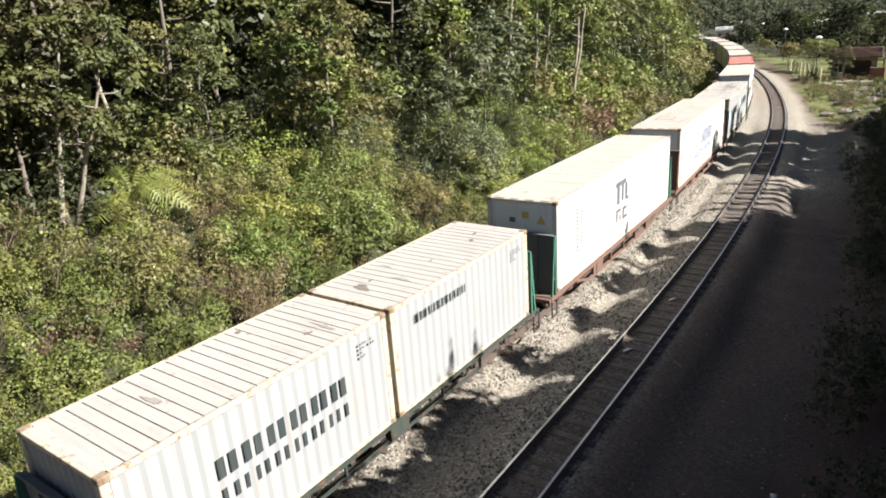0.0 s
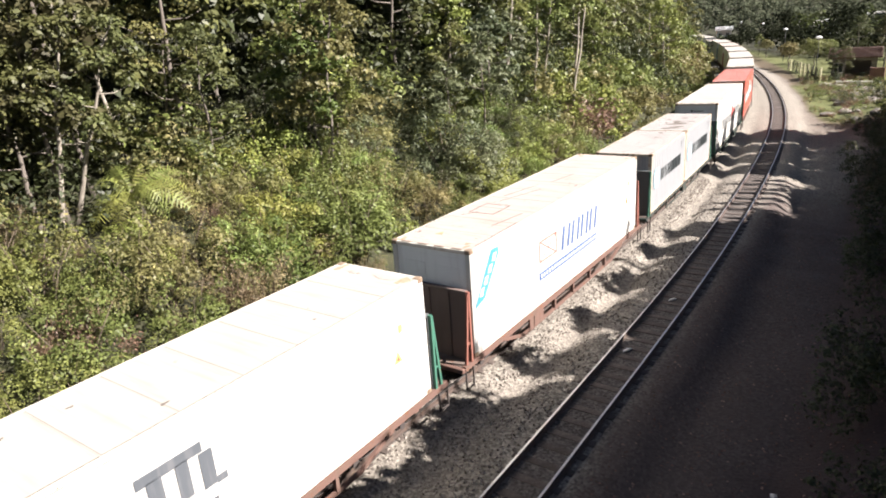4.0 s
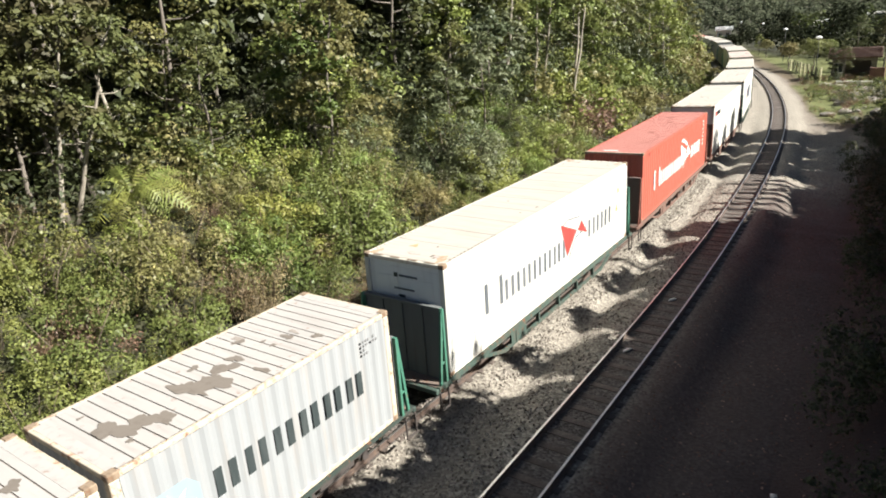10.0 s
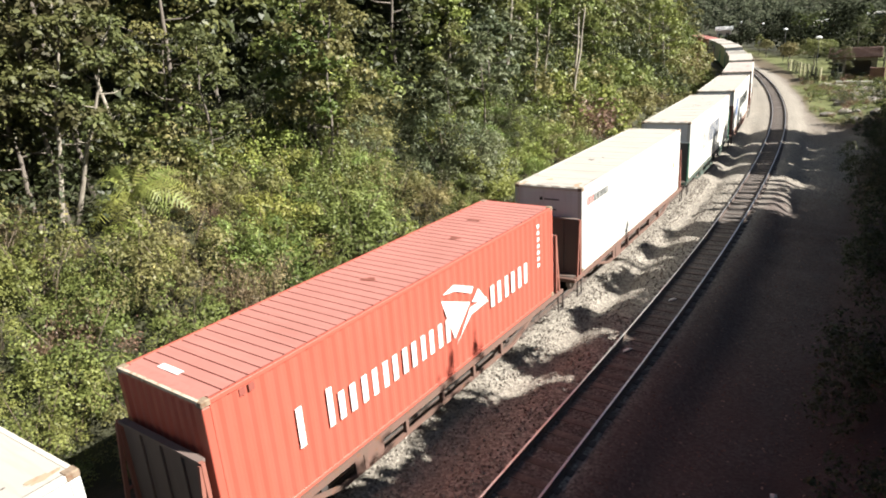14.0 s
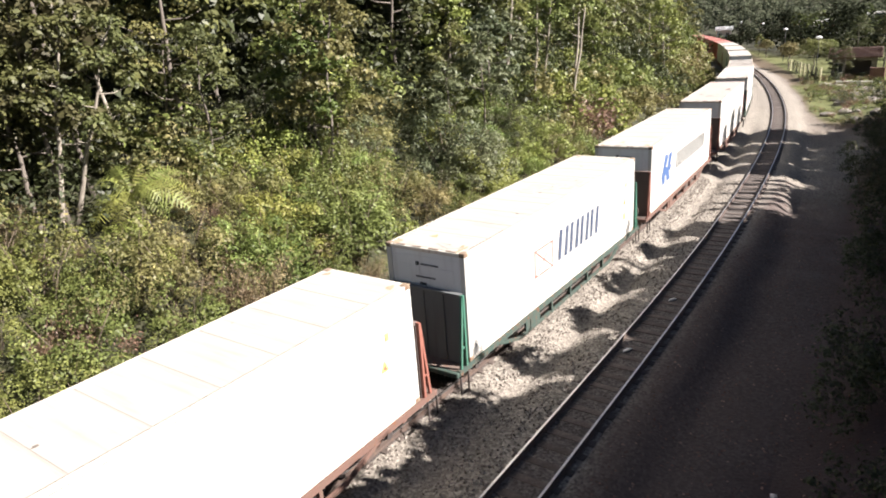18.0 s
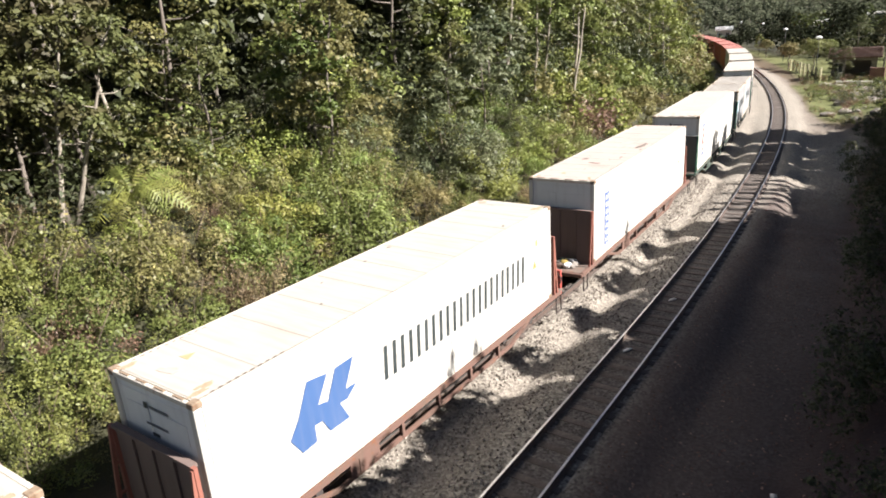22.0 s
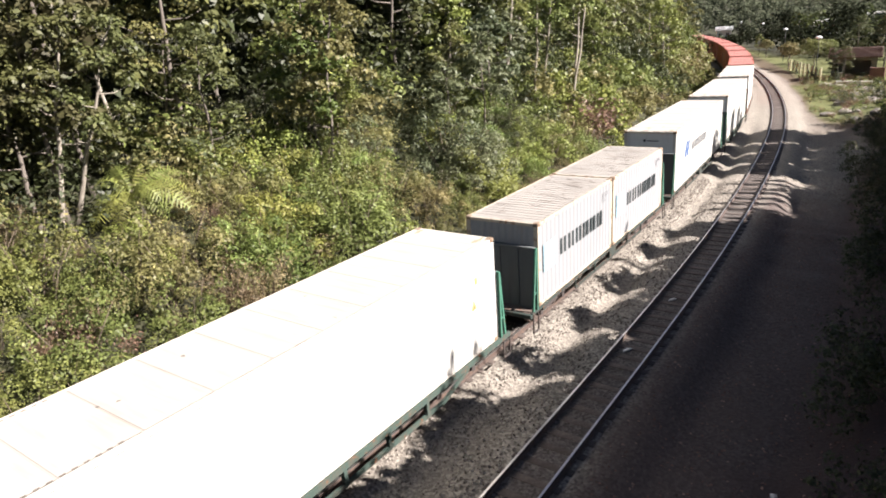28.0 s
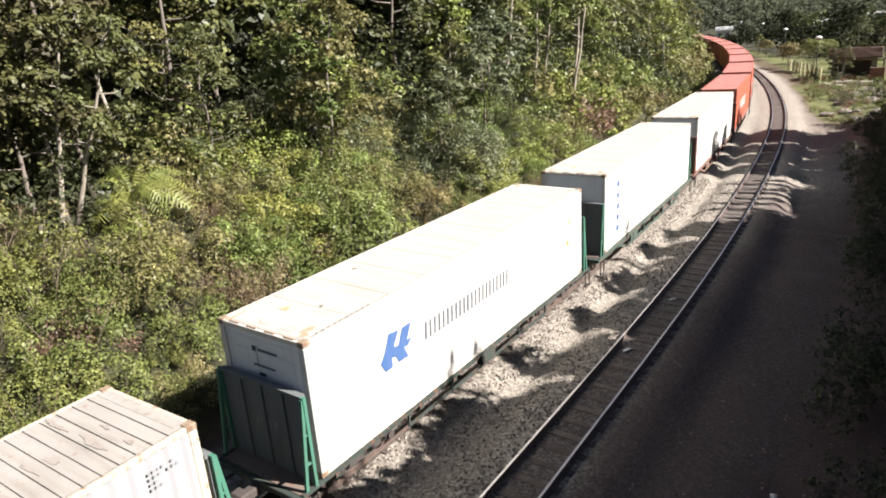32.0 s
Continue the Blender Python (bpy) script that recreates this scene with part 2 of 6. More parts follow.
M_FAINTINK = paint("worn_grey_small_lettering", (0.24, 0.24, 0.24), (0.4, 0.38, 0.36), 0.4, 0.5)
M_SLATEINK = paint("slate_lettering", (0.06, 0.08, 0.125), (0.3, 0.3, 0.3), 0.2, 0.5)
M_GREYINK = paint("grey_lettering", (0.10, 0.11, 0.12), (0.4, 0.38, 0.36), 0.25, 0.5)
M_BLUEINK = paint("blue_lettering", (0.055, 0.115, 0.26), (0.2, 0.22, 0.3), 0.25, 0.5)
M_FADEDBLUE = paint("sun_faded_blue", (0.075, 0.125, 0.30), (0.3, 0.34, 0.45), 0.25, 0.5)
M_PALEBLUE = paint("pale_blue_emblem", (0.27, 0.41, 0.47), (0.34, 0.44, 0.5), 0.25, 0.5)
M_REDINK = paint("red_emblem", (0.60, 0.05, 0.04), (0.5, 0.2, 0.15), 0.2, 0.5)
M_STRIPEBLUE = paint("sky_blue_stripe", (0.06, 0.27, 0.36), (0.3, 0.4, 0.45), 0.25, 0.5)
M_PINKINK = paint("faint_red_emblem", (0.36, 0.155, 0.125), (0.6, 0.5, 0.45), 0.2, 0.5)
M_WHITEINK = paint("white_lettering", (0.80, 0.78, 0.74), (0.5, 0.4, 0.34), 0.25, 0.5)
M_OLDYELLOW = paint("sun_bleached_yellow_sticker", (0.40, 0.32, 0.17), (0.3, 0.22, 0.12), 0.5, 0.6)
M_RUSTFILM = paint("thin_rust_film", (0.40, 0.30, 0.20), (0.26, 0.14, 0.07), 0.9, 0.7, fade=0.6, scale=2)
M_YELLOWINK = paint("yellow_warning_sticker", (0.60, 0.44, 0.15), (0.4, 0.3, 0.1), 0.2, 0.5)

LEAF = {name: leafy(title, tuple(0.62 * c for c in tone), tone, (tone[0] * 1.3, tone[1] * 1.2, tone[2] * 1.2)) for name, title, tone in (
    ("deep", "deep_green_leaves", (0.117, 0.127, 0.044)),
    # deep green taken darker: the bank's shade is put into the leaf colour
    ("shade_dark", "shade_darkened_leaves", (0.074, 0.084, 0.034)),
    ("umber", "brownish_green_leaves", (0.101, 0.092, 0.040)),
    ("mid", "mid_green_leaves", (0.195, 0.227, 0.064)),
    ("bright", "yellow_green_leaves", (0.249, 0.277, 0.068)),
    ("olive", "olive_leaves", (0.257, 0.244, 0.092)),
    ("fresh", "fresh_green_leaves", (0.190, 0.246, 0.063)),
    ("warm", "warm_green_leaves", (0.192, 0.196, 0.066)),
    ("blue", "blue_green_leaves", (0.155, 0.182, 0.092)),
    ("russet", "russet_brown_leaves", (0.275, 0.187, 0.116)),
    ("straw", "straw_coloured_weeds", (0.302, 0.246, 0.127)),
    ("fern", "tree_fern_fronds", (0.215, 0.245, 0.062)),
    # distant tones carry painted light: shade in far, sun in slope, haze in farther
    ("far", "shade_toned_distant_leaves", (0.019, 0.024, 0.013)),
    ("slope", "sun_toned_leaves_beyond_the_yard", (0.100, 0.116, 0.046)),
    ("farther", "sun_and_haze_toned_distant_leaves", (0.140, 0.158, 0.100)),
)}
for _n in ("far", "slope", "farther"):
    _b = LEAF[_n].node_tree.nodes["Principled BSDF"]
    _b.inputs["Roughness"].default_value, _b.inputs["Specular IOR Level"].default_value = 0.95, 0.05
M_BARK = bark_like("grey_bark", (0.07, 0.055, 0.042), (0.22, 0.19, 0.155))
M_PALEBARK = bark_like("pale_bark", (0.17, 0.145, 0.11), (0.46, 0.41, 0.33))
M_TWIG = bark_like("brown_twig", (0.07, 0.05, 0.035), (0.17, 0.13, 0.09))


# ---------------------------------------------------------------- mesh kit
def mesh_of(name, verts, faces, material, flat=True):
    me = bpy.data.meshes.new(name)
    me.from_pydata(verts, [], faces)
    me.materials.append(material)
    if not flat:
        me.polygons.foreach_set("use_smooth", [True] * len(me.polygons))
    me.update()
    return me


def quads_mesh(name, verts, material, corners=4):
    """A mesh of separate quads (or triangles) from an array of n x corners x 3."""
    n = len(verts)
    me = bpy.data.meshes.new(name)
    me.vertices.add(n * corners)
    me.vertices.foreach_set("co", np.ascontiguousarray(verts, dtype=np.float32).ravel())
    me.loops.add(n * corners)
    me.loops.foreach_set("vertex_index", np.arange(n * corners, dtype=np.int32))
    me.polygons.add(n)
    me.polygons.foreach_set("loop_start", np.arange(0, n * corners, corners, dtype=np.int32))
    me.materials.append(material)
    me.update(calc_edges=True)
    me.validate()
    return me


def under(ob, parent, m=None):
    ob.parent = parent
    ob.matrix_basis = m or Matrix()
    return ob


def part(name, bm, material, parent, label="", m=None):
    me = bpy.data.meshes.new(name)
    bm.to_mesh(me)
    bm.free()
    me.materials.append(material)
    ob = under(new(name, me), parent, m)
    if label:
        tagged(ob, label)
    return ob


def shared(name, me, parent, m=None, label=""):
    ob = under(new(name, me), parent, m)
    if label:
        tagged(ob, label)
    return ob


def box(bm, x0, x1, y0, y1, z0, z1, bevel=0.0):
    vs = [bm.verts.new((x, y, z)) for x in (x0, x1) for y in (y0, y1) for z in (z0, z1)]
    fs = [bm.faces.new([vs[i] for i in f]) for f in ((0, 1, 3, 2), (4, 6, 7, 5), (0, 4, 5, 1), (2, 3, 7, 6), (0, 2, 6, 4), (1, 5, 7, 3))]
    if bevel:
        es = list({e for f in fs for e in f.edges})
        bmesh.ops.bevel(bm, geom=es, offset=bevel, segments=1, affect="EDGES")
    return bm


def boxes(*rows, bevel=0.0):
    bm = bmesh.new()
    for r in rows:
        box(bm, *r, bevel=bevel)
    return bm


def beam(bm, a, b, w, h=None):
    """A square bar from a to b."""
    h = h or w
    a, b = Vector(a), Vector(b)
    d = (b - a).normalized()
    side = d.cross(Vector((0, 0, 1)))
    side = side.normalized() if side.length > 0.05 else Vector((1, 0, 0))
    up = side.cross(d)
    vs = []
    for p in (a, b):
        for i, j in ((-1, -1), (1, -1), (1, 1), (-1, 1)):
            vs.append(bm.verts.new(p + side * (i * w / 2) + up * (j * h / 2)))
    for f in ((0, 1, 2, 3), (7, 6, 5, 4), (0, 4, 5, 1), (1, 5, 6, 2), (2, 6, 7, 3), (3, 7, 4, 0)):
        bm.faces.new([vs[i] for i in f])
    return bm


def tube(bm, pts, radii, n=7):
    """A tapered round limb through points."""
    rings = []
    for i, (p, r) in enumerate(zip(pts, radii)):
        p = Vector(p)
        d = (Vector(pts[min(i + 1, len(pts) - 1)]) - Vector(pts[max(i - 1, 0)])).normalized()
        a = d.orthogonal().normalized()
        b = d.cross(a)
        rings.append([bm.verts.new(p + (a * math.cos(k * math.tau / n) + b * math.sin(k * math.tau / n)) * r) for k in range(n)])
    for r0, r1 in zip(rings, rings[1:]):
        for k in range(n):
            bm.faces.new((r0[k], r0[(k + 1) % n], r1[(k + 1) % n], r1[k])).smooth = True
    bm.faces.new(rings[-1])
    bm.faces.new(rings[0][::-1])
    return bm


def disc(bm, y, z, x0, x1, r, n=20):
    """A wheel-like drum along x."""
    a = [bm.verts.new((x0, y + r * math.cos(k * math.tau / n), z + r * math.sin(k * math.tau / n))) for k in range(n)]
    b = [bm.verts.new((x1, y + r * math.cos(k * math.tau / n), z + r * math.sin(k * math.tau / n))) for k in range(n)]
    for k in range(n):
        bm.faces.new((a[k], b[k], b[(k + 1) % n], a[(k + 1) % n]))
    bm.faces.new(a)
    bm.faces.new(b[::-1])
    return bm


def thing(name, m, label, category, group="", kind=""):
    e = new(name)
    e.empty_display_size = 0.2
    e.matrix_basis = m
    return tagged(e, label, category, group, kind)


# ---------------------------------------------------------------- ground and tracks
def make_sheet():
    def spaced(lo, a, b, hi, fine):
        left, step, v = [], fine, a
        while v > lo:
            step *= 1.22
            v -= step
            left.append(v)
        right, step, v = [], fine, b
        while v < hi:
            step *= 1.22
            v += step
            right.append(v)
        return np.array(left[::-1] + list(np.arange(a, b + fine / 2, fine)) + right)
    xs, ys = spaced(-900, -14, 60, 1200, 0.42), spaced(-700, 4, 112, 2200, 0.48)
    gx, gy = np.meshgrid(xs, ys)
    x, y = gx.ravel(), gy.ravel()
    z = ground_height(x, y)
    nx, ny = len(xs), len(ys)
    i = (np.arange(ny - 1)[:, None] * nx + np.arange(nx - 1)).ravel()
    me = mesh_of("ground", np.stack([x, y, z], 1).tolist(), np.stack([i, i + 1, i + 1 + nx, i + nx], 1).tolist(), M_GROUND, flat=False)
    s, q = lateral(x, y)
    wob = 0.5 * wave(x, y, 0.9, 4) + 0.5 * wave(x, y, 0.31, 5)
    edge = np.interp(s, (0, 50, 58, 64, 68, 71, 78, 87, 99, 111, 120, 130, 400), (7.4, 7.6, 8.9, 8.6, 8.2, 6.5, 5.8, 5.9, 5.6, 6.1, 5.6, 4.9, 4.6)) + np.where(s > 70, 0.35, 0.5) * wob
    stone = (1 - smooth(0, np.where(s > 69, 0.7, 1.6), q - edge)) * smooth(-3.4, -2.4, q + 0.4 * wob)
    stone *= 1 - 0.75 * smooth(95, 130, s) * (np.abs(q - 2) > 4.5)
    stone *= 1 - 0.45 * smooth(60, 68, s) * smooth(5.2, 6.4, q + 0.5 * wob)
    # mask of the earth whose colour is darkened for the bank's shade
    shaded_earth = (1 - smooth(40, 52, s)) * smooth(4.2, 5.2, q + 0.3 * wob)
    grass = np.where(q > 0, smooth(0.1, 0.9, q - edge + 0.4 * wob) * smooth(69, 74, s), 0)
    grass *= 1 - 0.85 * smooth(98, 104, s) * (1 - smooth(7.6, 8.6, q))
    # covers the bare strip left of the train too, dark for its shade
    shaded_thicket = np.clip(smooth(135, 165, np.hypot(x, y)) * (q > 12) + smooth(3.5, 5.0, -q), 0, 1)
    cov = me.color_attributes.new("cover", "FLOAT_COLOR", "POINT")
    cov.data.foreach_set("color", np.stack([stone, np.clip(grass, 0, 1), shaded_earth, shaded_thicket], 1).ravel())
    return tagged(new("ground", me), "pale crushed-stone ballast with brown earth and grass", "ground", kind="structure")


make_sheet()


def swept(name, s0, s1, step, offset, profile, material, top=None):
    """A bar of one profile, laid along the line. profile: (across, up) points."""
    ss = np.arange(s0, s1 + step / 2, step)
    verts, faces, n = [], [], len(profile)
    for s in ss:
        q = offset(s)
        x, y, t = on_line(s, q)
        for a, z in profile:
            verts.append((x + a * math.cos(t), y + a * math.sin(t), z))
    for i in range(len(ss) - 1):
        for k in range(n):
            j = (k + 1) % n
            faces.append((i * n + k, i * n + j, (i + 1) * n + j, (i + 1) * n + k))
    faces += [tuple(range(n))[::-1], tuple(range((len(ss) - 1) * n, len(ss) * n))]
    me = mesh_of(name, verts, faces, material)
    if top:
        me.materials.append(top)
        for p in me.polygons:
            if abs(p.normal.z) > 0.9 and p.center.z > -0.02:
                p.material_index = 1
    return me


RAIL_PROFILE = ((-0.062, -0.14), (0.062, -0.14), (0.062, -0.128), (0.012, -0.11), (0.012, -0.042), (0.034, -0.034), (0.034, -0.006), (0.026, 0.0), (-0.026, 0.0), (-0.034, -0.006), (-0.034, -0.034), (-0.012, -0.042), (-0.012, -0.11), (-0.062, -0.128))


def make_track(name, offset, label, s0, s1):
    e = thing(name, Matrix(), label, "railway track", kind="structure")
    for side in (-0.51, 0.51):
        me = swept("rail", s0, s1, 1.0, lambda s: offset(s) + side, RAIL_PROFILE, M_RAIL, M_RAILTOP)
        shared("rail", me, e, label="worn steel rail with polished head")
    bed = swept("track_bed", s0, s1, 1.0, offset, ((-0.66, -0.26), (0.66, -0.26), (0.60, -0.164), (-0.60, -0.164)), M_BED)
    shared("track_bed", bed, e, label="dark grimy ballast between the rails")
    return e


TRACK_NEAR = make_track("track_1", second, "empty metre-gauge track on timber sleepers in ballast", -30, 300)
TRACK_TRAIN = make_track("track_2", lambda s: 0.0, "metre-gauge track under the container train", -200, 400)


# ---------------------------------------------------------------- containers
CW, CL20, CL40 = 1.219, 6.058, 12.192
MESHES = {}


def once(key, make):
    if key not in MESHES:
        MESHES[key] = make()
    return MESHES[key]


def wavy(length, height, pitch, depth, thick=0.035, share=(0.26, 0.24, 0.26, 0.24)):
    """A corrugated sheet: runs along y, faces +x, stands on z=0, with a flat back."""
    pts, y = [], -length / 2
    n = max(1, round(length / pitch))
    pitch = length / n
    for _ in range(n):
        for (d, w) in zip((0, 1, 1, 0), share):
            pts.append((y, -depth if d else 0.0))
            y += w * pitch
    pts.append((length / 2, 0.0))
    verts, faces = [], []
    for y, x in pts:
        verts += [(x, y, 0), (x, y, height)]
    for i in range(len(pts) - 1):
        a = 2 * i
        faces.append((a, a + 2, a + 3, a + 1))
    b = len(verts)
    verts += [(-thick, -length / 2, 0), (-thick, -length / 2, height), (-thick, length / 2, 0), (-thick, length / 2, height)]
    e = 2 * (len(pts) - 1)
    faces += [(b, b + 1, b + 3, b + 2), (0, 1, b + 1, b), (e, b + 2, b + 3, e + 1)]
    return verts, faces


def wavy_mesh(name, material, length, height, pitch, depth, share=(0.26, 0.24, 0.26, 0.24), groove=None):
    v, f = wavy(length, height, pitch, depth, share=share)
    me = mesh_of(name, v, f, material)
    if groove:
        me.materials.append(groove)
        for p in me.polygons:
            if p.center.x < -0.3 * depth and p.center.x > -depth * 1.01:
                p.material_index = 1
    return me


def frame_parts(e, length, height, post, rail, cast):
    """Corner posts, rails and corner castings, as every container has them."""
    key = (length, height, post.name, rail.name)

    def to_mesh(bm, mat, name):
        me = bpy.data.meshes.new(name)
        bm.to_mesh(me)
        bm.free()
        me.materials.append(mat)
        return me
    h = length / 2
    mp = once(("post", height, post.name), lambda: to_mesh(boxes((-0.075, 0.075, -0.075, 0.075, 0.118, height - 0.118), bevel=0.012), post, "corner_post"))
    mc = once(("casting", cast.name), lambda: to_mesh(boxes((-0.083, 0.083, -0.09, 0.09, -0.059, 0.059), bevel=0.014), cast, "corner_casting"))
    mr = once(("rail", length, rail.name), lambda: to_mesh(boxes((-0.04, 0.04, -h + 0.17, h - 0.17, -0.045, 0.045), bevel=0.01), rail, "side_rail"))
    mh = once(("header", rail.name), lambda: to_mesh(boxes((-CW + 0.15, CW - 0.15, -0.04, 0.04, -0.05, 0.05), bevel=0.01), rail, "end_rail"))
    for x in (-1, 1):
        for z in (0.06, height - 0.055):
            shared("side_rail", mr, e, pose(x * (CW - 0.045), 0, z))
        for y in (-1, 1):
            shared("corner_post", mp, e, pose(x * (CW - 0.08), y * (h - 0.08), 0))
            for z in (0.059, height - 0.053):
                shared("corner_casting", mc, e, pose(x * (CW - 0.083), y * (h - 0.09), z), "rusty corner casting")
    for y in (-1, 1):
        for z in (0.06, height - 0.06):
            shared("end_rail", mh, e, pose(0, y * (h - 0.045), z))


def dry_box(length, height, wall, roof, post, label, group):
    """A corrugated steel box; its base centre is the origin, its length along y."""
    e = thing("shipping_container", Matrix(), label, "container", group)
    h = length / 2
    side = once(("side", length, height, wall.name), lambda: wavy_mesh("side_wall", wall, length - 0.32, height - 0.20, 0.28, 0.027))
    top = once(("roof", length, roof.name), lambda: wavy_mesh("roof", roof, length - 0.36, 2 * CW - 0.18, 0.262, 0.022, share=(0.035, 0.03, 0.035, 0.90), groove=M_GRIME if "red" not in roof.name else M_REDGRIME))
    end = once(("end", height, wall.name), lambda: wavy_mesh("end_wall", wall, 2 * CW - 0.30, height - 0.22, 0.25, 0.04))
    for x in (-1, 1):
        shared("side_wall", side, e, pose(x * (CW - 0.012), 0, 0.10, 0, 0, 0 if x > 0 else 180))
    shared("roof", top, e, pose(CW - 0.09, 0, height - 0.012, 0, -90, 0))
    for y in (-1, 1):
        shared("end_wall", end, e, pose(0, y * (h - 0.02), 0.11, 0, 0, 90 * y))
        gusset = once(("gusset", roof.name), lambda: mesh_box("roof_end_plate", roof, (-CW + 0.16, CW - 0.16, -0.1, 0.1, -0.012, 0.0)))
        shared("roof_end_plate", gusset, e, pose(0, y * (h - 0.175), height - 0.008))
    frame_parts(e, length, height, post, post, M_RUST)
    floor = once(("floor", length), lambda: mesh_box("underfloor", M_IRON, (-CW + 0.1, CW - 0.1, -h + 0.12, h - 0.12, 0.03, 0.12)))
    shared("underfloor", floor, e)
    return e


def mesh_box(name, material, *rows, bevel=0.0):
    bm = boxes(*rows, bevel=bevel)
    me = bpy.data.meshes.new(name)
    bm.to_mesh(me)
    bm.free()
    me.materials.append(material)
    return me


def reefer_end():
    """The machinery end: a frame, a grille, a control box and a fan ring, shallow in its recess."""
    bm = boxes((-1.02, 1.02, -0.03, 0.0, 1.62, 2.66), (-1.02, 1.02, -0.03, 0.0, 0.16, 1.55), bevel=0.01)
    box(bm, -0.86, -0.2, -0.045, -0.03, 1.95, 2.4)
    box(bm, 0.1, 0.86, -0.04, -0.03, 2.0, 2.38)
    box(bm, 0.62, 0.95, -0.07, -0.03, 0.5, 1.2)
    me = bpy.data.meshes.new("machine_panel")
    bm.to_mesh(me)
    bm.free()
    me.materials.append(M_ENDGREY)
    return me


def reefer(label, group, roof=None, wall=None):
    """A smooth-sided refrigerated 40-foot high-cube."""
    wall, roof = wall or M_WHITE, roof or M_WHITE_ROOF
    length, height, h = CL40, 2.896, CL40 / 2
    e = thing("refrigerated_container", Matrix(), label, "container", group)
    side = once(("rside", wall.name), lambda: wavy_mesh("side_wall", wall, length - 0.32, height - 0.20, 0.42, 0.006, share=(0.03, 0.08, 0.03, 0.86)))
    top = once(("rroof", roof.name), lambda: wavy_mesh("roof", roof, length - 0.19, 2 * CW - 0.18, 1.16, 0.007, share=(0.01, 0.025, 0.01, 0.955), groove=M_SEAM))
    end = once(("rend", wall.name), lambda: mesh_box("end_wall", M_ENDGREY, (-CW + 0.15, CW - 0.15, -0.03, 0.03, 0.11, height - 0.11)))
    for x in (-1, 1):
        shared("side_wall", side, e, pose(x * (CW - 0.006), 0, 0.10, 0, 0, 0 if x > 0 else 180))
    shared("roof", top, e, pose(CW - 0.09, 0, height - 0.008, 0, -90, 0))
    for y in (-1, 1):
        shared("end_wall", end, e, pose(0, y * (h - 0.08), 0))
    shared("machine_panel", once("reefer_end", reefer_end), e, pose(0, -h + 0.073, 0), "grey machinery end panel")
    frame_parts(e, length, height, wall, M_RAILPALE, M_RUST)
    shared("underfloor", once(("floor", length), lambda: mesh_box("underfloor", M_IRON, (-CW + 0.1, CW - 0.1, -h + 0.12, h - 0.12, 0.03, 0.12))), e)
    # dark lashing recesses along the front header
    for k in range(4):
        bm = boxes((-0.9 + k * 0.52, -0.62 + k * 0.52, -0.02, 0.02, -0.012, 0.012))
        part("header_slot", bm, M_RUST, e, m=pose(0, -h + 0.05, height - 0.004))
    return e


def prism(points, thick=0.006):
    """A thin plate of one outline (x, z), facing -y."""
    bm = bmesh.new()
    a, b = [bm.verts.new((x, -thick, z)) for x, z in points], [bm.verts.new((x, 0.0, z)) for x, z in points]
    bm.faces.new(a)
    bm.faces.new(b[::-1])
    for i in range(len(points)):
        bm.faces.new((a[i], b[i], b[(i + 1) % len(points)], a[(i + 1) % len(points)]))
    bmesh.ops.recalc_face_normals(bm, faces=bm.faces)
    return bm


def slab(e, name, shapes, material, label, x=CW + 0.001, thick=0.004, roof=None):
    """Flat plain shapes (polygons in y, z) on the side wall, or (x, y) on a roof at that height."""
    if name in ("emblem", "lettering") and len(shapes) > 1:
        return [slab(e, name, (one,), material, label, x, thick, roof) for one in shapes]
    bm = bmesh.new()
    for poly in shapes:
        lo, hi = [], []
        for a, b in poly:
            if roof is None:
                lo.append(bm.verts.new((x, a, b)))
                hi.append(bm.verts.new((x + thick, a, b)))
            else:
                lo.append(bm.verts.new((a, b, roof)))
                hi.append(bm.verts.new((a, b, roof + thick)))
        n = len(poly)
        bm.faces.new(hi)
        for i in range(n):
            bm.faces.new((lo[i], lo[(i + 1) % n], hi[(i + 1) % n], hi[i]))
    bmesh.ops.recalc_face_normals(bm, faces=bm.faces)
    return part(name, bm, material, e, label)


def rect(a, b, c, d):
    return ((a, c), (b, c), (b, d), (a, d))


def bars(y0, y1, z0, z1, count, stroke=0.24, gap=0.28, lean=0.0):
    """A word as a row of plain bars, two to a sign, from y0 to y1 and z0 to z1."""
    out = []
    w = (y1 - y0 - lean * (z1 - z0)) / (count - gap * (1 - 0.0))
    for i in range(count):
        y = y0 + i * w
        st = stroke * w
        for a in (y, y + w * (1 - gap) - st):
            out.append(((a, z0), (a + st, z0), (a + st + lean * (z1 - z0), z1), (a + lean * (z1 - z0), z1)))
    return out


def small_print(e, y0, z0, rows, material=None, h=0.1, x=CW + 0.001):
    shapes = []
    for r, widths in enumerate(rows):
        y = y0
        for w in widths:
            if w:
                shapes.append(rect(y, y + w, z0 - r * h * 1.8, z0 - r * h * 1.8 + h))
            y += (w or 0.05) + h * 0.5
    tagged(slab(e, "small_lettering", shapes, material or M_BLACKINK, "small identification bars", x), kind="stuff")


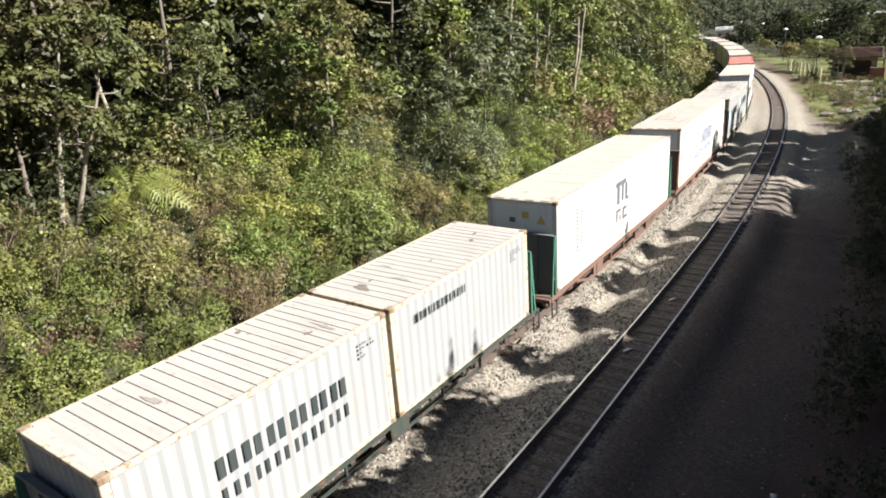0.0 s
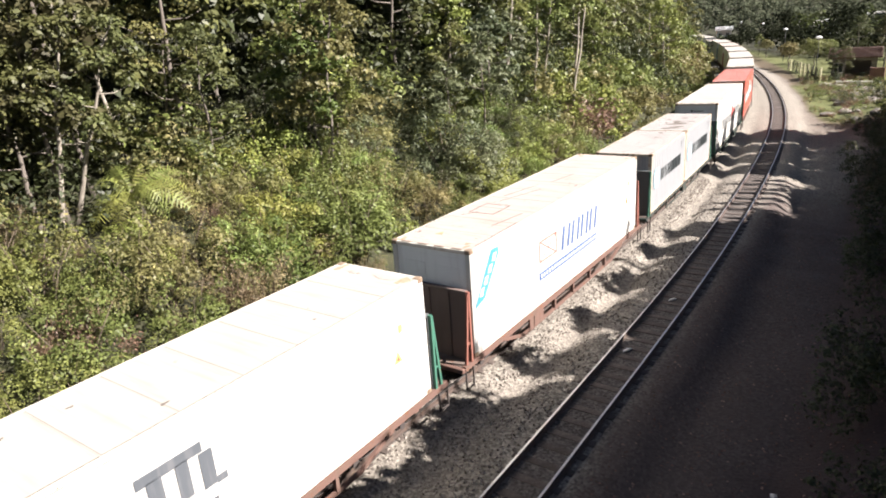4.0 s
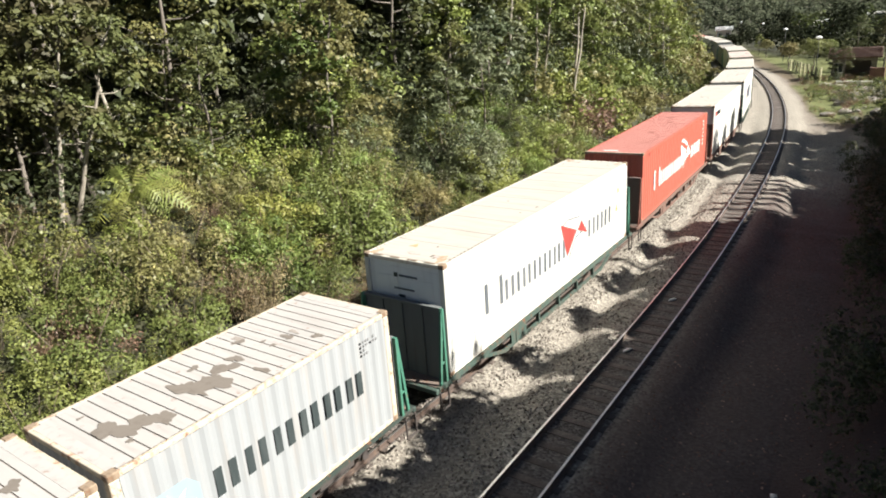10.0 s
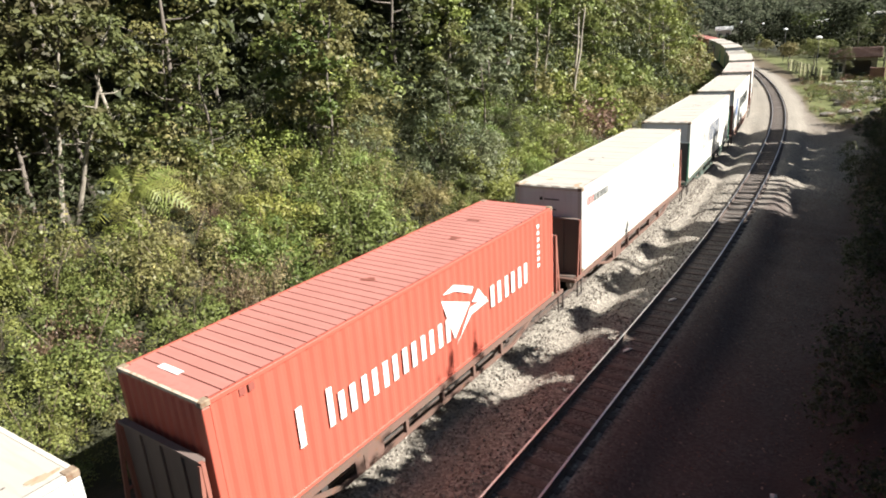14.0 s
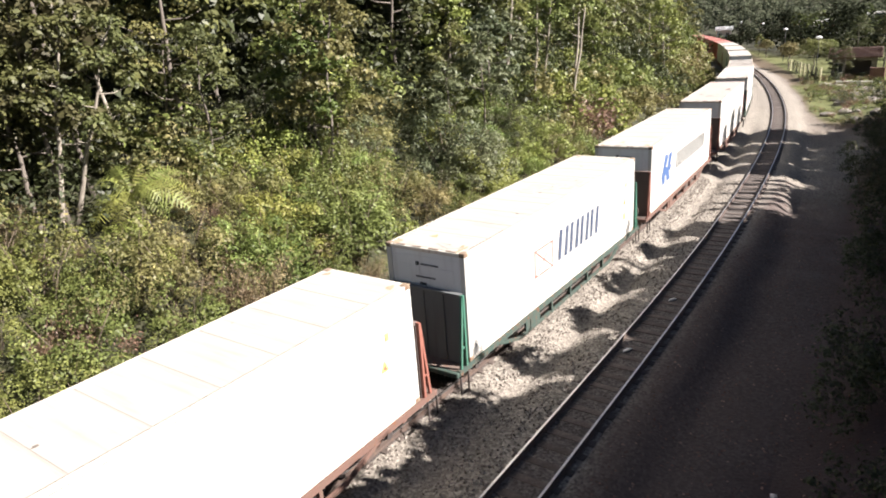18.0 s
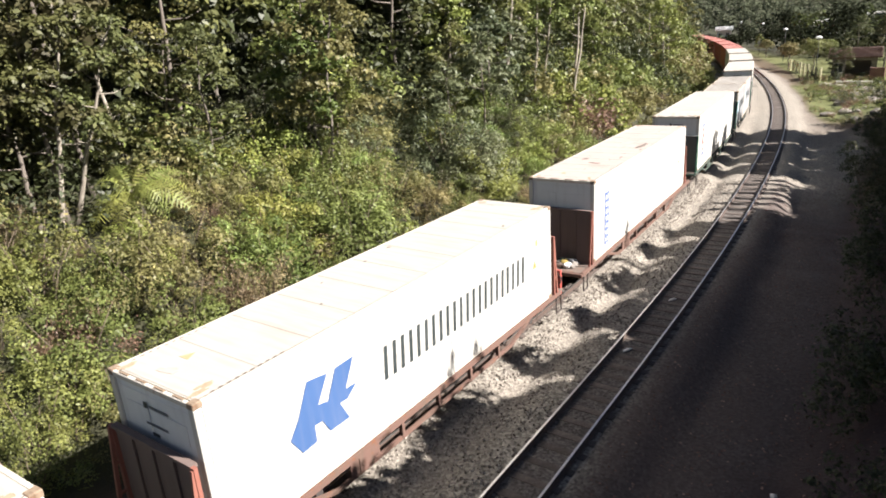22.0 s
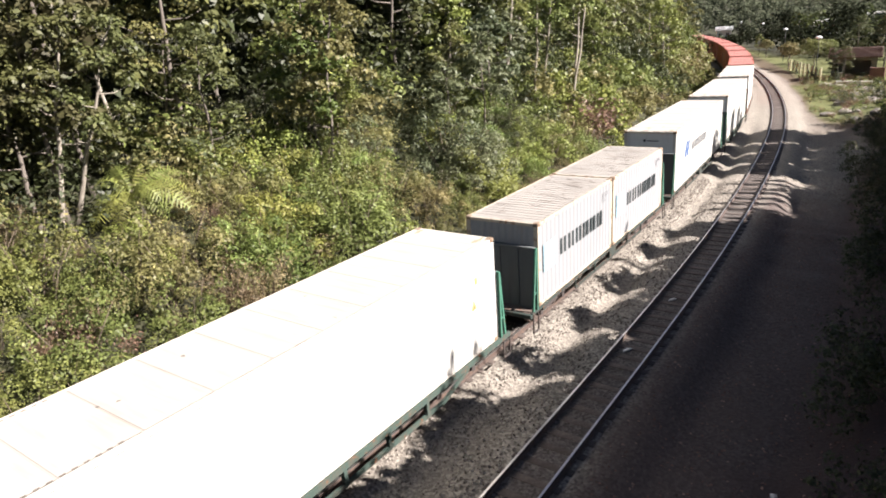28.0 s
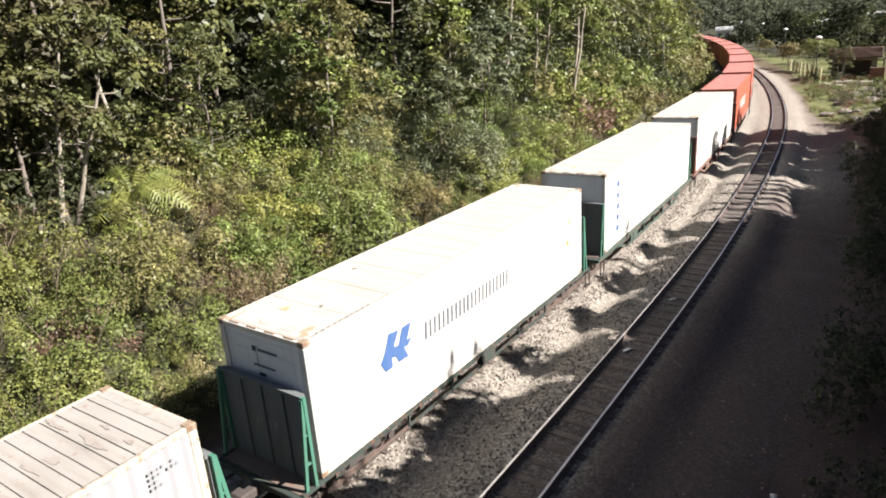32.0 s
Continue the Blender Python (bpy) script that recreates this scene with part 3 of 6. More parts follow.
def roof_patch(e, x, y, w, d, height, material, rng):
    """A worn or rusted blotch on the roof."""
    n = 40
    poly = []
    p0, p1, p2 = (rng.uniform(0, 6.28) for _ in range(3))
    for k in range(n):
        a = k * math.tau / n
        r = 0.78 + 0.20 * math.sin(2 * a + p0) + 0.16 * math.sin(3 * a + p1) + 0.09 * math.sin(7 * a + p2) + 0.07 * rng.uniform(-1, 1)
        poly.append((x + w * r * math.cos(a), y + d * r * math.sin(a)))
    slab(e, "roof_stain", (poly,), material, "dark stain on the roof", roof=height - 0.0075 + 0.003 * rng.random())


# ---------------------------------------------------------------- wagons
BOGIE_Y, WHEEL_R, AXLE_Y, DECK = 4.5, 0.38, 0.8, 0.93
WHEELS = []


def wheelset_mesh():
    bm = bmesh.new()
    for x in (-1, 1):
        a, b = sorted((x * 0.46, x * 0.58))
        disc(bm, 0, 0, a, b, WHEEL_R, 20)
        a, b = sorted((x * 0.455, x * 0.485))
        disc(bm, 0, 0, a - 0.002, b, WHEEL_R + 0.028, 20)
        a, b = sorted((x * 0.58, x * 0.605))
        disc(bm, 0, 0, a, b, 0.14, 12)
    disc(bm, 0, 0, -0.84, 0.84, 0.07, 10)
    box(bm, 0.602, 0.612, -0.24, 0.24, -0.03, 0.03)
    me = bpy.data.meshes.new("wheelset")
    bm.to_mesh(me)
    bm.free()
    me.materials.append(M_TYRE)
    return me


def bogie_mesh():
    bm = bmesh.new()
    for x in (-1, 1):
        a, b = sorted((x * 0.72, x * 0.83))
        box(bm, a, b, -0.52, 0.52, 0.30, 0.46, 0.02)
        for y in (-1, 1):
            c, d = sorted((y * 0.50, y * 0.98))
            box(bm, a, b, c, d, 0.40, 0.58, 0.02)
            box(bm, a - 0.01, b + 0.01, y * AXLE_Y - 0.14, y * AXLE_Y + 0.14, 0.27, 0.50, 0.03)
            lo, hi = sorted((x * 0.83, x * 0.90))
            disc(bm, y * AXLE_Y, 0.38, lo, hi, 0.10, 12)
        for k in (-0.18, 0.0, 0.18):
            for z in range(5):
                disc_z(bm, x * 0.775, k, 0.46 + z * 0.045, 0.062, 0.025)
    box(bm, -0.78, 0.78, -0.2, 0.2, 0.48, 0.70, 0.02)
    me = bpy.data.meshes.new("bogie")
    bm.to_mesh(me)
    bm.free()
    me.materials.append(M_IRON)
    return me


def disc_z(bm, x, y, z, r, h, n=8):
    a = [bm.verts.new((x + r * math.cos(k * math.tau / n), y + r * math.sin(k * math.tau / n), z)) for k in range(n)]
    b = [bm.verts.new((v.co.x, v.co.y, z + h)) for v in a]
    for k in range(n):
        bm.faces.new((a[k], a[(k + 1) % n], b[(k + 1) % n], b[k]))
    bm.faces.new(a[::-1])
    bm.faces.new(b)


def wagon(colour, panel, sill, label, long=0.0, slim=False):
    """A flat container wagon with bulkheads, on two bogies; rail level is its origin's height."""
    e = thing("container_wagon", Matrix(), label, "wagon", "wagons of the train")
    c = colour.name
    E_ = 6.62 + long
    shared("centre_sill", once(("sill", sill.name, long), lambda: mesh_box("centre_sill", sill, (-0.24, 0.24, -E_, E_, 0.56, 0.86), bevel=0.02)), e)
    for y in (-5.6, -2.8, -1.4, 0.0, 1.4, 2.8, 5.6):
        shared("cross_bearer", once(("bearer", sill.name), lambda: mesh_box("cross_bearer", sill, (-1.12, 1.12, -0.07, 0.07, 0.62, 0.84))), e, pose(0, y, 0))
    shared("deck", once(("deck", long), lambda: mesh_box("deck", M_DECK, (-1.14, 1.14, -E_, E_, 0.862, 0.905))), e, label="worn steel deck plates")

    def side_mesh():
        if slim:
            bm = boxes((-0.04, 0.04, -E_, E_, 0.85, 0.925), (-0.12, 0.05, -0.32, 0.32, 0.58, 0.849))
            beam(bm, (0, -3.4, 0.55), (0, 3.4, 0.55), 0.05)
            for y in (-3.4, -1.7, 1.7, 3.4):
                beam(bm, (0, y, 0.55), (0, y, 0.86), 0.05)
            me = bpy.data.meshes.new("side_rail_frame")
            bm.to_mesh(me)
            bm.free()
            me.materials.append(sill)
            return me
        bm = boxes((-0.05, 0.05, -E_, E_, 0.79, 0.925))
        beam(bm, (0, -3.5, 0.43), (0, 3.5, 0.43), 0.07, 0.09)
        for y in (-1, 1):
            beam(bm, (0, y * 3.5, 0.43), (0, y * 4.6, 0.78), 0.07, 0.09)
        for y in (-2.8, -1.4, 0.0, 1.4, 2.8):
            beam(bm, (0, y, 0.42), (0, y, 0.80), 0.10, 0.09)
        box(bm, -0.03, 0.03, -3.1, -2.2, 0.40, 0.78)
        me = bpy.data.meshes.new("side_truss")
        bm.to_mesh(me)
        bm.free()
        me.materials.append(sill)
        return me
    for x in (-1, 1):
        shared("side_truss", once(("truss", sill.name, long, slim), side_mesh), e, pose(x * 1.2, 0, 0, 0, 0, 0 if x > 0 else 180))

    def brace_mesh():
        bm = bmesh.new()
        beam(bm, (0, -0.05, 0.0), (0, -0.05, 1.92), 0.09, 0.07)
        beam(bm, (0, -0.28, 0.0), (0, -0.08, 1.88), 0.06, 0.07)
        beam(bm, (0, -0.21, 0.55), (0, -0.06, 0.55), 0.05)
        beam(bm, (0, -0.16, 1.15), (0, -0.06, 1.15), 0.05)
        me = bpy.data.meshes.new("brace")
        bm.to_mesh(me)
        bm.free()
        me.materials.append(colour)
        return me
    for y in (-1, 1):
        b = shared("bulkhead", once(("bulkhead", panel.name), lambda: mesh_box("bulkhead", panel, (-1.17, 1.17, -0.02, 0.02, 0.0, 1.86))), e, pose(0, y * 6.22, 0.907, 0, 0, 0 if y < 0 else 180))
        for x in (-0.6, 0.0, 0.6):
            shared("rib", once(("rib", panel.name), lambda: mesh_box("rib", panel, (-0.03, 0.03, -0.062, -0.022, 0.02, 1.84))), b, pose(x, 0, 0))
        for x in (-1.2, 1.2):
            shared("brace", once(("brace", c), brace_mesh), b, pose(x, 0, 0), "painted steel brace")
        shared("top_rail", once(("toprail", c), lambda: mesh_box("top_rail", panel, (-1.155, 1.155, -0.085, 0.045, 1.865, 1.93))), b)
        shared("end_sill", once(("endsill", sill.name), lambda: mesh_box("end_sill", sill, (-1.24, 1.24, -0.06, 0.06, 0.77, 0.90), bevel=0.015)), e, pose(0, y * (E_ + 0.062), 0))
        shared("coupler", once("coupler", lambda: mesh_box("coupler", M_IRON, (-0.11, 0.11, -0.45, 0.0, 0.60, 0.80), (-0.17, 0.17, -0.52, -0.28, 0.56, 0.86), bevel=0.03)), e, pose(0, y * (E_ + 0.1), 0, 0, 0, 0 if y < 0 else 180))
        for x in (-1, 1):
            def step_mesh():
                bm = bmesh.new()
                for a in (-0.17, 0.17):
                    beam(bm, (0, a, 0.30), (0, a, 0.80), 0.035)
                beam(bm, (0, -0.18, 0.30), (0, 0.18, 0.30), 0.04)
                me = bpy.data.meshes.new("step")
                bm.to_mesh(me)
                bm.free()
                me.materials.append(M_IRON)
                return me
            shared("step", once("step", step_mesh), e, pose(x * 1.27, y * (E_ - 0.15), 0), "dark steel foot step")
        g = shared("bogie", once("bogie", bogie_mesh), e, pose(0, y * BOGIE_Y, 0))
        for a in (-1, 1):
            w = shared("wheelset", once("wheelset", wheelset_mesh), g, pose(0, a * AXLE_Y, WHEEL_R))
            WHEELS.append((w, a * AXLE_Y, len(TRAIN)))
    shared("brake_cylinder", once("cyl", lambda: cyl_mesh()), e, pose(0.5, 1.9, 0.62))
    return e


def brake_stand(e, y):
    """A hand-brake stand of two posts on the wagon's end, its wheel, and a bent end rail."""
    b = part("brake_stand", boxes((-0.13, -0.05, -0.05, 0.05, -0.32, 0.50), (0.05, 0.13, -0.05, 0.05, -0.32, 0.50), (-0.14, 0.14, -0.06, 0.06, 0.502, 0.56), bevel=0.012), M_REDSTEEL, e, "red two-post hand-brake stand", pose(0.98, y, 0.907))
    bm = bmesh.new()
    tube(bm, [(0.19 * math.cos(k * math.tau / 12), -0.12, 0.30 + 0.19 * math.sin(k * math.tau / 12)) for k in range(13)], [0.02] * 13, 6)
    part("brake_wheel", bm, M_IRON, b, "dark hand-brake wheel")
    bm = bmesh.new()
    tube(bm, [(-1.1, y - 0.3, 1.55), (0.45, y - 0.05, 1.55), (0.62, y, 1.5), (0.62, y, 1.25), (0.75, y, 1.1)], [0.035] * 5, 7)
    part("end_rail", bm, M_DECK, e, "bent brown end rail")
    part("end_bracket", boxes((-1.15, 1.15, 6.68, y + 0.05, 0.80, 0.86)), M_DECK, e, "rusty end bracket")


def brake_wheel(e, y):
    """A hand wheel on a short spindle beside the end brace."""
    bm = bmesh.new()
    tube(bm, [(0.2 * math.cos(k * math.tau / 14), 0.14, 0.2 * math.sin(k * math.tau / 14)) for k in range(15)], [0.02] * 15, 6)
    tube(bm, [(0, -0.15, 0), (0, 0.14, 0)], [0.025, 0.025], 6)
    beam(bm, (-0.2, 0.14, 0), (0.2, 0.14, 0), 0.025)
    beam(bm, (0, 0.14, -0.2), (0, 0.14, 0.2), 0.025)
    part("brake_wheel", bm, M_TYRE, e, "worn steel hand-brake wheel", pose(1.02, y, 1.55))


def cyl_mesh():
    bm = tube(bmesh.new(), [(0, -0.35, 0), (0, 0.35, 0)], [0.15, 0.15], 12)
    box(bm, -0.2, 0.1, -1.6, -0.7, -0.14, 0.12, 0.03)
    me = bpy.data.meshes.new("brake_cylinder")
    bm.to_mesh(me)
    bm.free()
    me.materials.append(M_IRON)
    return me


# ---------------------------------------------------------------- the train
# where each wagon's middle stands on the line at the start
STANDS = [18.60, 32.67, 46.73, 60.96, 75.19, 89.26, 103.56, 117.83, 132.22, 147.71, 163.02, 177.62, 192.12, 206.34, 220.31]
while len(STANDS) < 27:
    STANDS.append(STANDS[-1] + 14.15)
GREEN_ONES = {0, 3, 4, 7, 10, 11, 12, 13}
TRAIN = []      # (wagon, its number)
LOADS = []      # (container, wagon's number, shift along it)
GREEN_LABEL = "dirty green container flat wagon with end bulkheads"
BROWN_LABEL = "rust-red container flat wagon with end bulkheads"
MIXED_LABEL = "rust-red container flat wagon with green bulkhead braces"
ROW = "containers of the train"


def load(e, number, shift=0.0):
    LOADS.append((e, number, shift))
    return e


def build_train():
    for i in range(len(STANDS)):
        g = i in GREEN_ONES
        TRAIN.append(wagon(M_GREEN if g or i == 1 else M_BROWN, M_GREEN_DARK if g or i == 1 else M_BROWN_DARK, M_SLIM_SILL if i in (0, 3, 11, 12) else M_GREEN_SILL if g else M_BROWN_SILL,
                           GREEN_LABEL if g else MIXED_LABEL if i == 1 else BROWN_LABEL, 0.55 if i == 9 else 0.0, i in (0, 3, 11, 12)))
    brake_stand(TRAIN[8], 7.0)
    brake_wheel(TRAIN[7], 6.52)
    for i in (3, 12):
        b = next(o for o in TRAIN[i].children if o.name.startswith("bulkhead"))
        rows = [(-0.42 + 0.13 * k, -0.42 + 0.13 * k + 0.03 + 0.05 * (k % 2), -0.026, -0.0225, 0.95, 1.05 + 0.05 * (k % 3 == 2)) for k in range(6)]
        tagged(part("faded_writing", boxes(*rows), M_GREYEND, b, "faded pale writing as bars"), kind="stuff")
    rng = random.Random(5)
    A, B = -0.065 - CL20 / 2, 0.065 + CL20 / 2
    BIG, TOP = "large lettering as plain bars", 2.889

    def twenty(i, shift, label, wall, star):
        e = load(dry_box(CL20, 2.591, wall, M_DUSTY_ROOF if i == 11 else M_GREY20_ROOF, M_CREAM, label, ROW), i, shift)
        if star:
            slab(e, "emblem", (rect(-2.7, -1.75, 1.0, 1.85),) if i == 11 else (((-2.68, 1.2), (-2.5, 1.0), (-1.95, 1.0), (-1.77, 1.2), (-1.77, 1.65), (-1.95, 1.85), (-2.5, 1.85), (-2.68, 1.65)),), M_PALEBLUE, "pale blue square emblem")
            slab(e, "emblem_star", (tuple((-2.225 + r * math.cos(k * math.pi / 7), 1.425 + r * math.sin(k * math.pi / 7)) for k, r in enumerate((0.36, 0.15) * 7)),), M_WHITEINK, "white star on the blue square", x=CW + 0.006)
            slab(e, "lettering", bars(-1.5, 2.04, 1.17, 1.68, 6, 0.24, 0.3), M_BLACKINK, BIG)
        small_print(e, 2.12, 2.22, ((0.05, 0.05, 0.05, 0.05, 0.0, 0.05), (0.05, 0.05, 0.05, 0.0, 0.05, 0.05, 0.05), (0.05, 0.05), (0.05, 0.05, 0.05)), M_FAINTINK, h=0.05)
        for k in range(4):
            small = rng.uniform(0.03, 0.09)
            roof_patch(e, rng.uniform(-0.9, 0.9), rng.uniform(-2.7, 2.7), small, small * 1.5, 2.591, M_STAIN, rng)
        for k in range(14 if i == 11 else 2):
            roof_patch(e, rng.uniform(-0.9, 0.9), -2.75 + 0.262 * rng.randint(0, 21) + rng.uniform(-0.05, 0.05), rng.uniform(0.1, 0.45), rng.uniform(0.03, 0.08), 2.591, M_SMEAR, rng)
        return e

    e = twenty(0, A, "off-white corrugated twenty-foot container with dark lettering", M_PALE20, False)
    slab(e, "lettering", bars(-1.3, 1.67, 1.42, 1.80, 6, 0.27), M_BLACKINK, BIG)
    slab(e, "lettering", bars(-1.28, 1.67, 0.95, 1.23, 7, 0.18), M_BLACKINK, BIG)
    e = twenty(0, B, "off-white twenty-foot container with one line of small lettering", M_PALE20, False)
    slab(e, "lettering", bars(-2.25, -0.2, 1.95, 2.16, 10, 0.2), M_BLACKINK, "small lettering as plain bars")
    roof_patch(e, -0.2, -2.3, 0.3, 0.16, 2.591, M_STAIN, rng)
    e = twenty(3, A, "dirty grey corrugated twenty-foot container with dark lettering", M_GREY20, True)
    roof_patch(e, 0.2, 2.4, 0.2, 0.14, 2.591, M_STAIN, rng)
    e = twenty(3, B, "dirty grey twenty-foot container with dark roof stains", M_GREY20, True)
    for x, y, w, d in ((0.15, -2.35, 0.42, 0.26), (0.35, -2.05, 0.3, 0.3), (0.55, -1.75, 0.36, 0.16), (0.15, -1.0, 0.5, 0.2), (0.35, -0.7, 0.45, 0.34), (0.1, -0.25, 0.22, 0.3), (0.0, 0.1, 0.2, 0.14), (0.8, 0.05, 0.2, 0.1), (-0.4, -0.5, 0.1, 0.12), (-0.5, 0.6, 0.1, 0.14), (0.2, 1.2, 0.16, 0.12), (0.7, 1.5, 0.14, 0.1)):
        roof_patch(e, x, y, w, d, 2.591, M_STAIN, rng)
    e = twenty(11, A, "weathered grey twenty-foot container with rust-marked roof", M_GREY20, True)
    for x, y, w, d in ((0.5, 1.5, 0.35, 0.07), (0.2, 2.1, 0.3, 0.07), (-0.2, 2.5, 0.2, 0.06), (0.75, 2.3, 0.2, 0.06)):
        roof_patch(e, x, y, w, d, 2.591, M_STAIN, rng)
    twenty(11, B, "weathered pale twenty-foot container with dark lettering", M_PALE20, True)

    def dots(e, n, near=False):
        """Small dents, lashing eyes and stains on a white roof."""
        for k in range(n):
            w = rng.uniform(0.02, 0.055)
            roof_patch(e, rng.uniform(-1.0, 1.0), rng.uniform(-5.8, 5.6), w, w * rng.uniform(0.8, 2.5), 2.896, M_STAIN if rng.random() < 0.6 else M_PINK_ROOF, rng)
        for k in range(3):
            roof_patch(e, rng.uniform(-0.9, 0.9), rng.choice((-5.75, -5.6, 5.7)), rng.uniform(0.15, 0.4), 0.12, 2.896, M_PINK_ROOF, rng)
        for x, y in ((-0.98, -5.85), (0.95, -5.8), (0.85, -5.6), (0.95, 5.75), (-0.95, 5.8)):
            roof_patch(e, x, y, rng.uniform(0.06, 0.14), rng.uniform(0.1, 0.3), 2.896, M_RUSTFILM, rng)
        for x in (-1.13, 1.1):
            for k in range(n + 4):
                slab(e, "edge_slot", (rect(x, x + 0.03, -5.7 + k * 0.16, -5.62 + k * 0.16),), M_STAIN, "small dark slot", roof=TOP)
        slab(e, "warning_sticker", (((-0.45, -5.2), (-0.2, -5.2), (-0.32, -4.95)),), M_OLDYELLOW, "small triangular warning sticker", roof=TOP)
        slab(e, "warning_sticker", (((4.88, 1.3), (5.14, 1.3), (5.01, 1.56)),), M_YELLOWINK, "yellow triangular warning sticker")
        slab(e, "sticker_mark", (((4.96, 1.34), (5.06, 1.34), (5.01, 1.46)),), M_BROWN, "dark mark on the sticker", x=CW + 0.006)
        slab(e, "warning_sticker", (rect(5.12, 5.22, 1.95, 2.13),), M_YELLOWINK, "small yellow sticker")
        if near:
            slab(e, "warning_sticker", (rect(4.9, 5.12, 0.72, 0.98),), M_YELLOWINK, "square yellow sticker")

    def plates(e):
        """Maker's plates and a sticker high on the machinery end."""
        for x0, z0, w, h, m in ((-0.30, 2.40, 0.11, 0.11, M_BLACKINK), (-0.14, 2.42, 0.55, 0.05, M_GREYINK), (-0.32, 2.08, 0.62, 0.045, M_GREYINK), (-0.2, 1.88, 0.2, 0.07, M_BLACKINK)):
            part("plate", boxes((x0, x0 + w, -0.004, 0.0, z0, z0 + h)), m, e, "small plate on the end wall", pose(0, -CL40 / 2 + 0.025, 0))

    e = load(reefer("white refrigerated container with tall dark emblem", ROW), 1)
    slab(e, "emblem", [rect(-0.75, -0.5, 1.45, 2.15), rect(-0.28, -0.06, 1.5, 2.15), rect(0.12, 0.36, 1.45, 2.1), rect(-0.9, 0.2, 2.12, 2.3), rect(0.36, 0.55, 1.42, 1.55)], M_GREYINK, "dark grey emblem")
    slab(e, "emblem", [rect(-0.85, -0.35, 1.14, 1.27), rect(-0.85, -0.7, 0.8, 1.14), rect(-0.5, -0.35, 0.8, 1.0), rect(-0.15, 0.0, 0.75, 1.22), rect(0.0, 0.32, 1.1, 1.22), rect(0.0, 0.32, 0.75, 0.87)], M_GREYINK, "dark grey emblem")
    small_print(e, -4.6, 2.25, [(0.12,)] * 12, M_GREYINK, 0.07)
    small_print(e, -4.25, 2.25, [(0.09,)] * 10, M_GREYINK, 0.07)
    dots(e, 6)
    end = pose(0, -CL40 / 2 + 0.024, 0)
    part("warning_sticker", prism(((0.52, 2.16), (0.84, 2.16), (0.68, 2.44))), M_YELLOWINK, e, "yellow warning triangle", end)
    part("sticker", boxes((0.02, 0.26, -0.004, 0.0, 2.30, 2.52)), M_YELLOWINK, e, "small yellow label", end)
    part("sticker", boxes((-0.42, -0.22, -0.004, 0.0, 2.14, 2.3)), M_GREYINK, e, "small faded label", end)

    e = load(reefer("white refrigerated container with rust-stained roof and blue lettering", ROW, roof=M_PINK_ROOF), 2)
    slab(e, "lettering", bars(-0.87, 2.05, 1.25, 2.0, 4, 0.2, 0.22, 0.2), M_BLUEINK, BIG)
    slab(e, "band", (rect(-2.4, 2.0, 0.78, 1.02),), M_BLUEINK, "blue band")
    slab(e, "lettering", bars(-2.3, 1.9, 0.84, 0.96, 12, 0.22), M_WHITEINK, "white bars on the blue band", x=CW + 0.006)
    cross(e, -2.38, -1.2, 1.33, 2.0)
    slab(e, "stripe", [((-6.0, 1.3), (-5.5, 1.45), (-4.72, 2.45), (-4.75, 2.62), (-5.1, 2.62))], M_STRIPEBLUE, "sky-blue slanting stripe")
    slab(e, "lettering", [((-5.75 + 0.22 * k, 1.55 + 0.25 * k), (-5.6 + 0.22 * k, 1.55 + 0.25 * k), (-5.5 + 0.22 * k, 1.75 + 0.25 * k), (-5.65 + 0.22 * k, 1.75 + 0.25 * k)) for k in range(4)], M_WHITEINK, "white bars on the blue stripe", x=CW + 0.006)
    slab(e, "roof_mark", [rect(-0.75, 0.1, -3.02, -2.98), rect(-0.75, 0.1, -2.02, -1.98), rect(-0.75, -0.71, -2.98, -2.02), rect(0.06, 0.1, -2.98, -2.02)], M_STAIN, "square outline on the roof", roof=TOP)
    for x, y, dx, dy in ((-0.8, -3.4, 0.3, 0.5), (-0.5, -1.6, 0.5, 1.8), (-0.7, -1.0, 0.35, 1.7), (-0.1, 1.2, 0.2, 1.4), (0.6, -4.0, 0.2, 1.4)):
        slab(e, "roof_scrape", (((x, y), (x + 0.03, y), (x + dx + 0.03, y + dy), (x + dx, y + dy)),), M_STAIN, "scrape on the roof", roof=TOP)
    dots(e, 10)

    def sued(e, ink, flag, thin):
        slab(e, "lettering", bars(-4.36, -3.45, 0.95, 1.78, 1, 0.16, 0.0), ink, BIG)
        slab(e, "lettering", bars(-3.3, 0.5, 0.95, 1.55, 6, thin), ink, BIG)
        slab(e, "lettering", bars(2.4, 4.4, 1.05, 1.65, 3, thin), ink, BIG)
        return slab(e, "emblem", [((0.22, 2.08), (1.42, 1.6), (0.68, 0.92)), ((1.82, 1.82), (2.28, 1.28), (1.5, 1.57))], flag, "pennant emblem")

    e = load(reefer("white refrigerated container with grey lettering and red pennant", ROW), 4)
    sued(e, M_GREYINK, M_REDINK, 0.2)
    for line in (((0.3, 1.98), (0.75, 2.1), (1.65, 1.98), (1.65, 2.01), (0.75, 2.13), (0.3, 2.02)), ((0.75, 0.72), (1.35, 1.35), (2.2, 1.48), (2.2, 1.51), (1.33, 1.38), (0.73, 0.75))):
        slab(e, "emblem_line", (line,), M_GREYINK, "thin grey curve round the pennant")
    dots(e, 10)
    plates(e)
    red = load(dry_box(CL40, 2.85, M_RED, M_RED_ROOF, M_RED, "red corrugated forty-foot container with white lettering", ROW), 5)
    sued(red, M_WHITEINK, M_WHITEINK, 0.24)
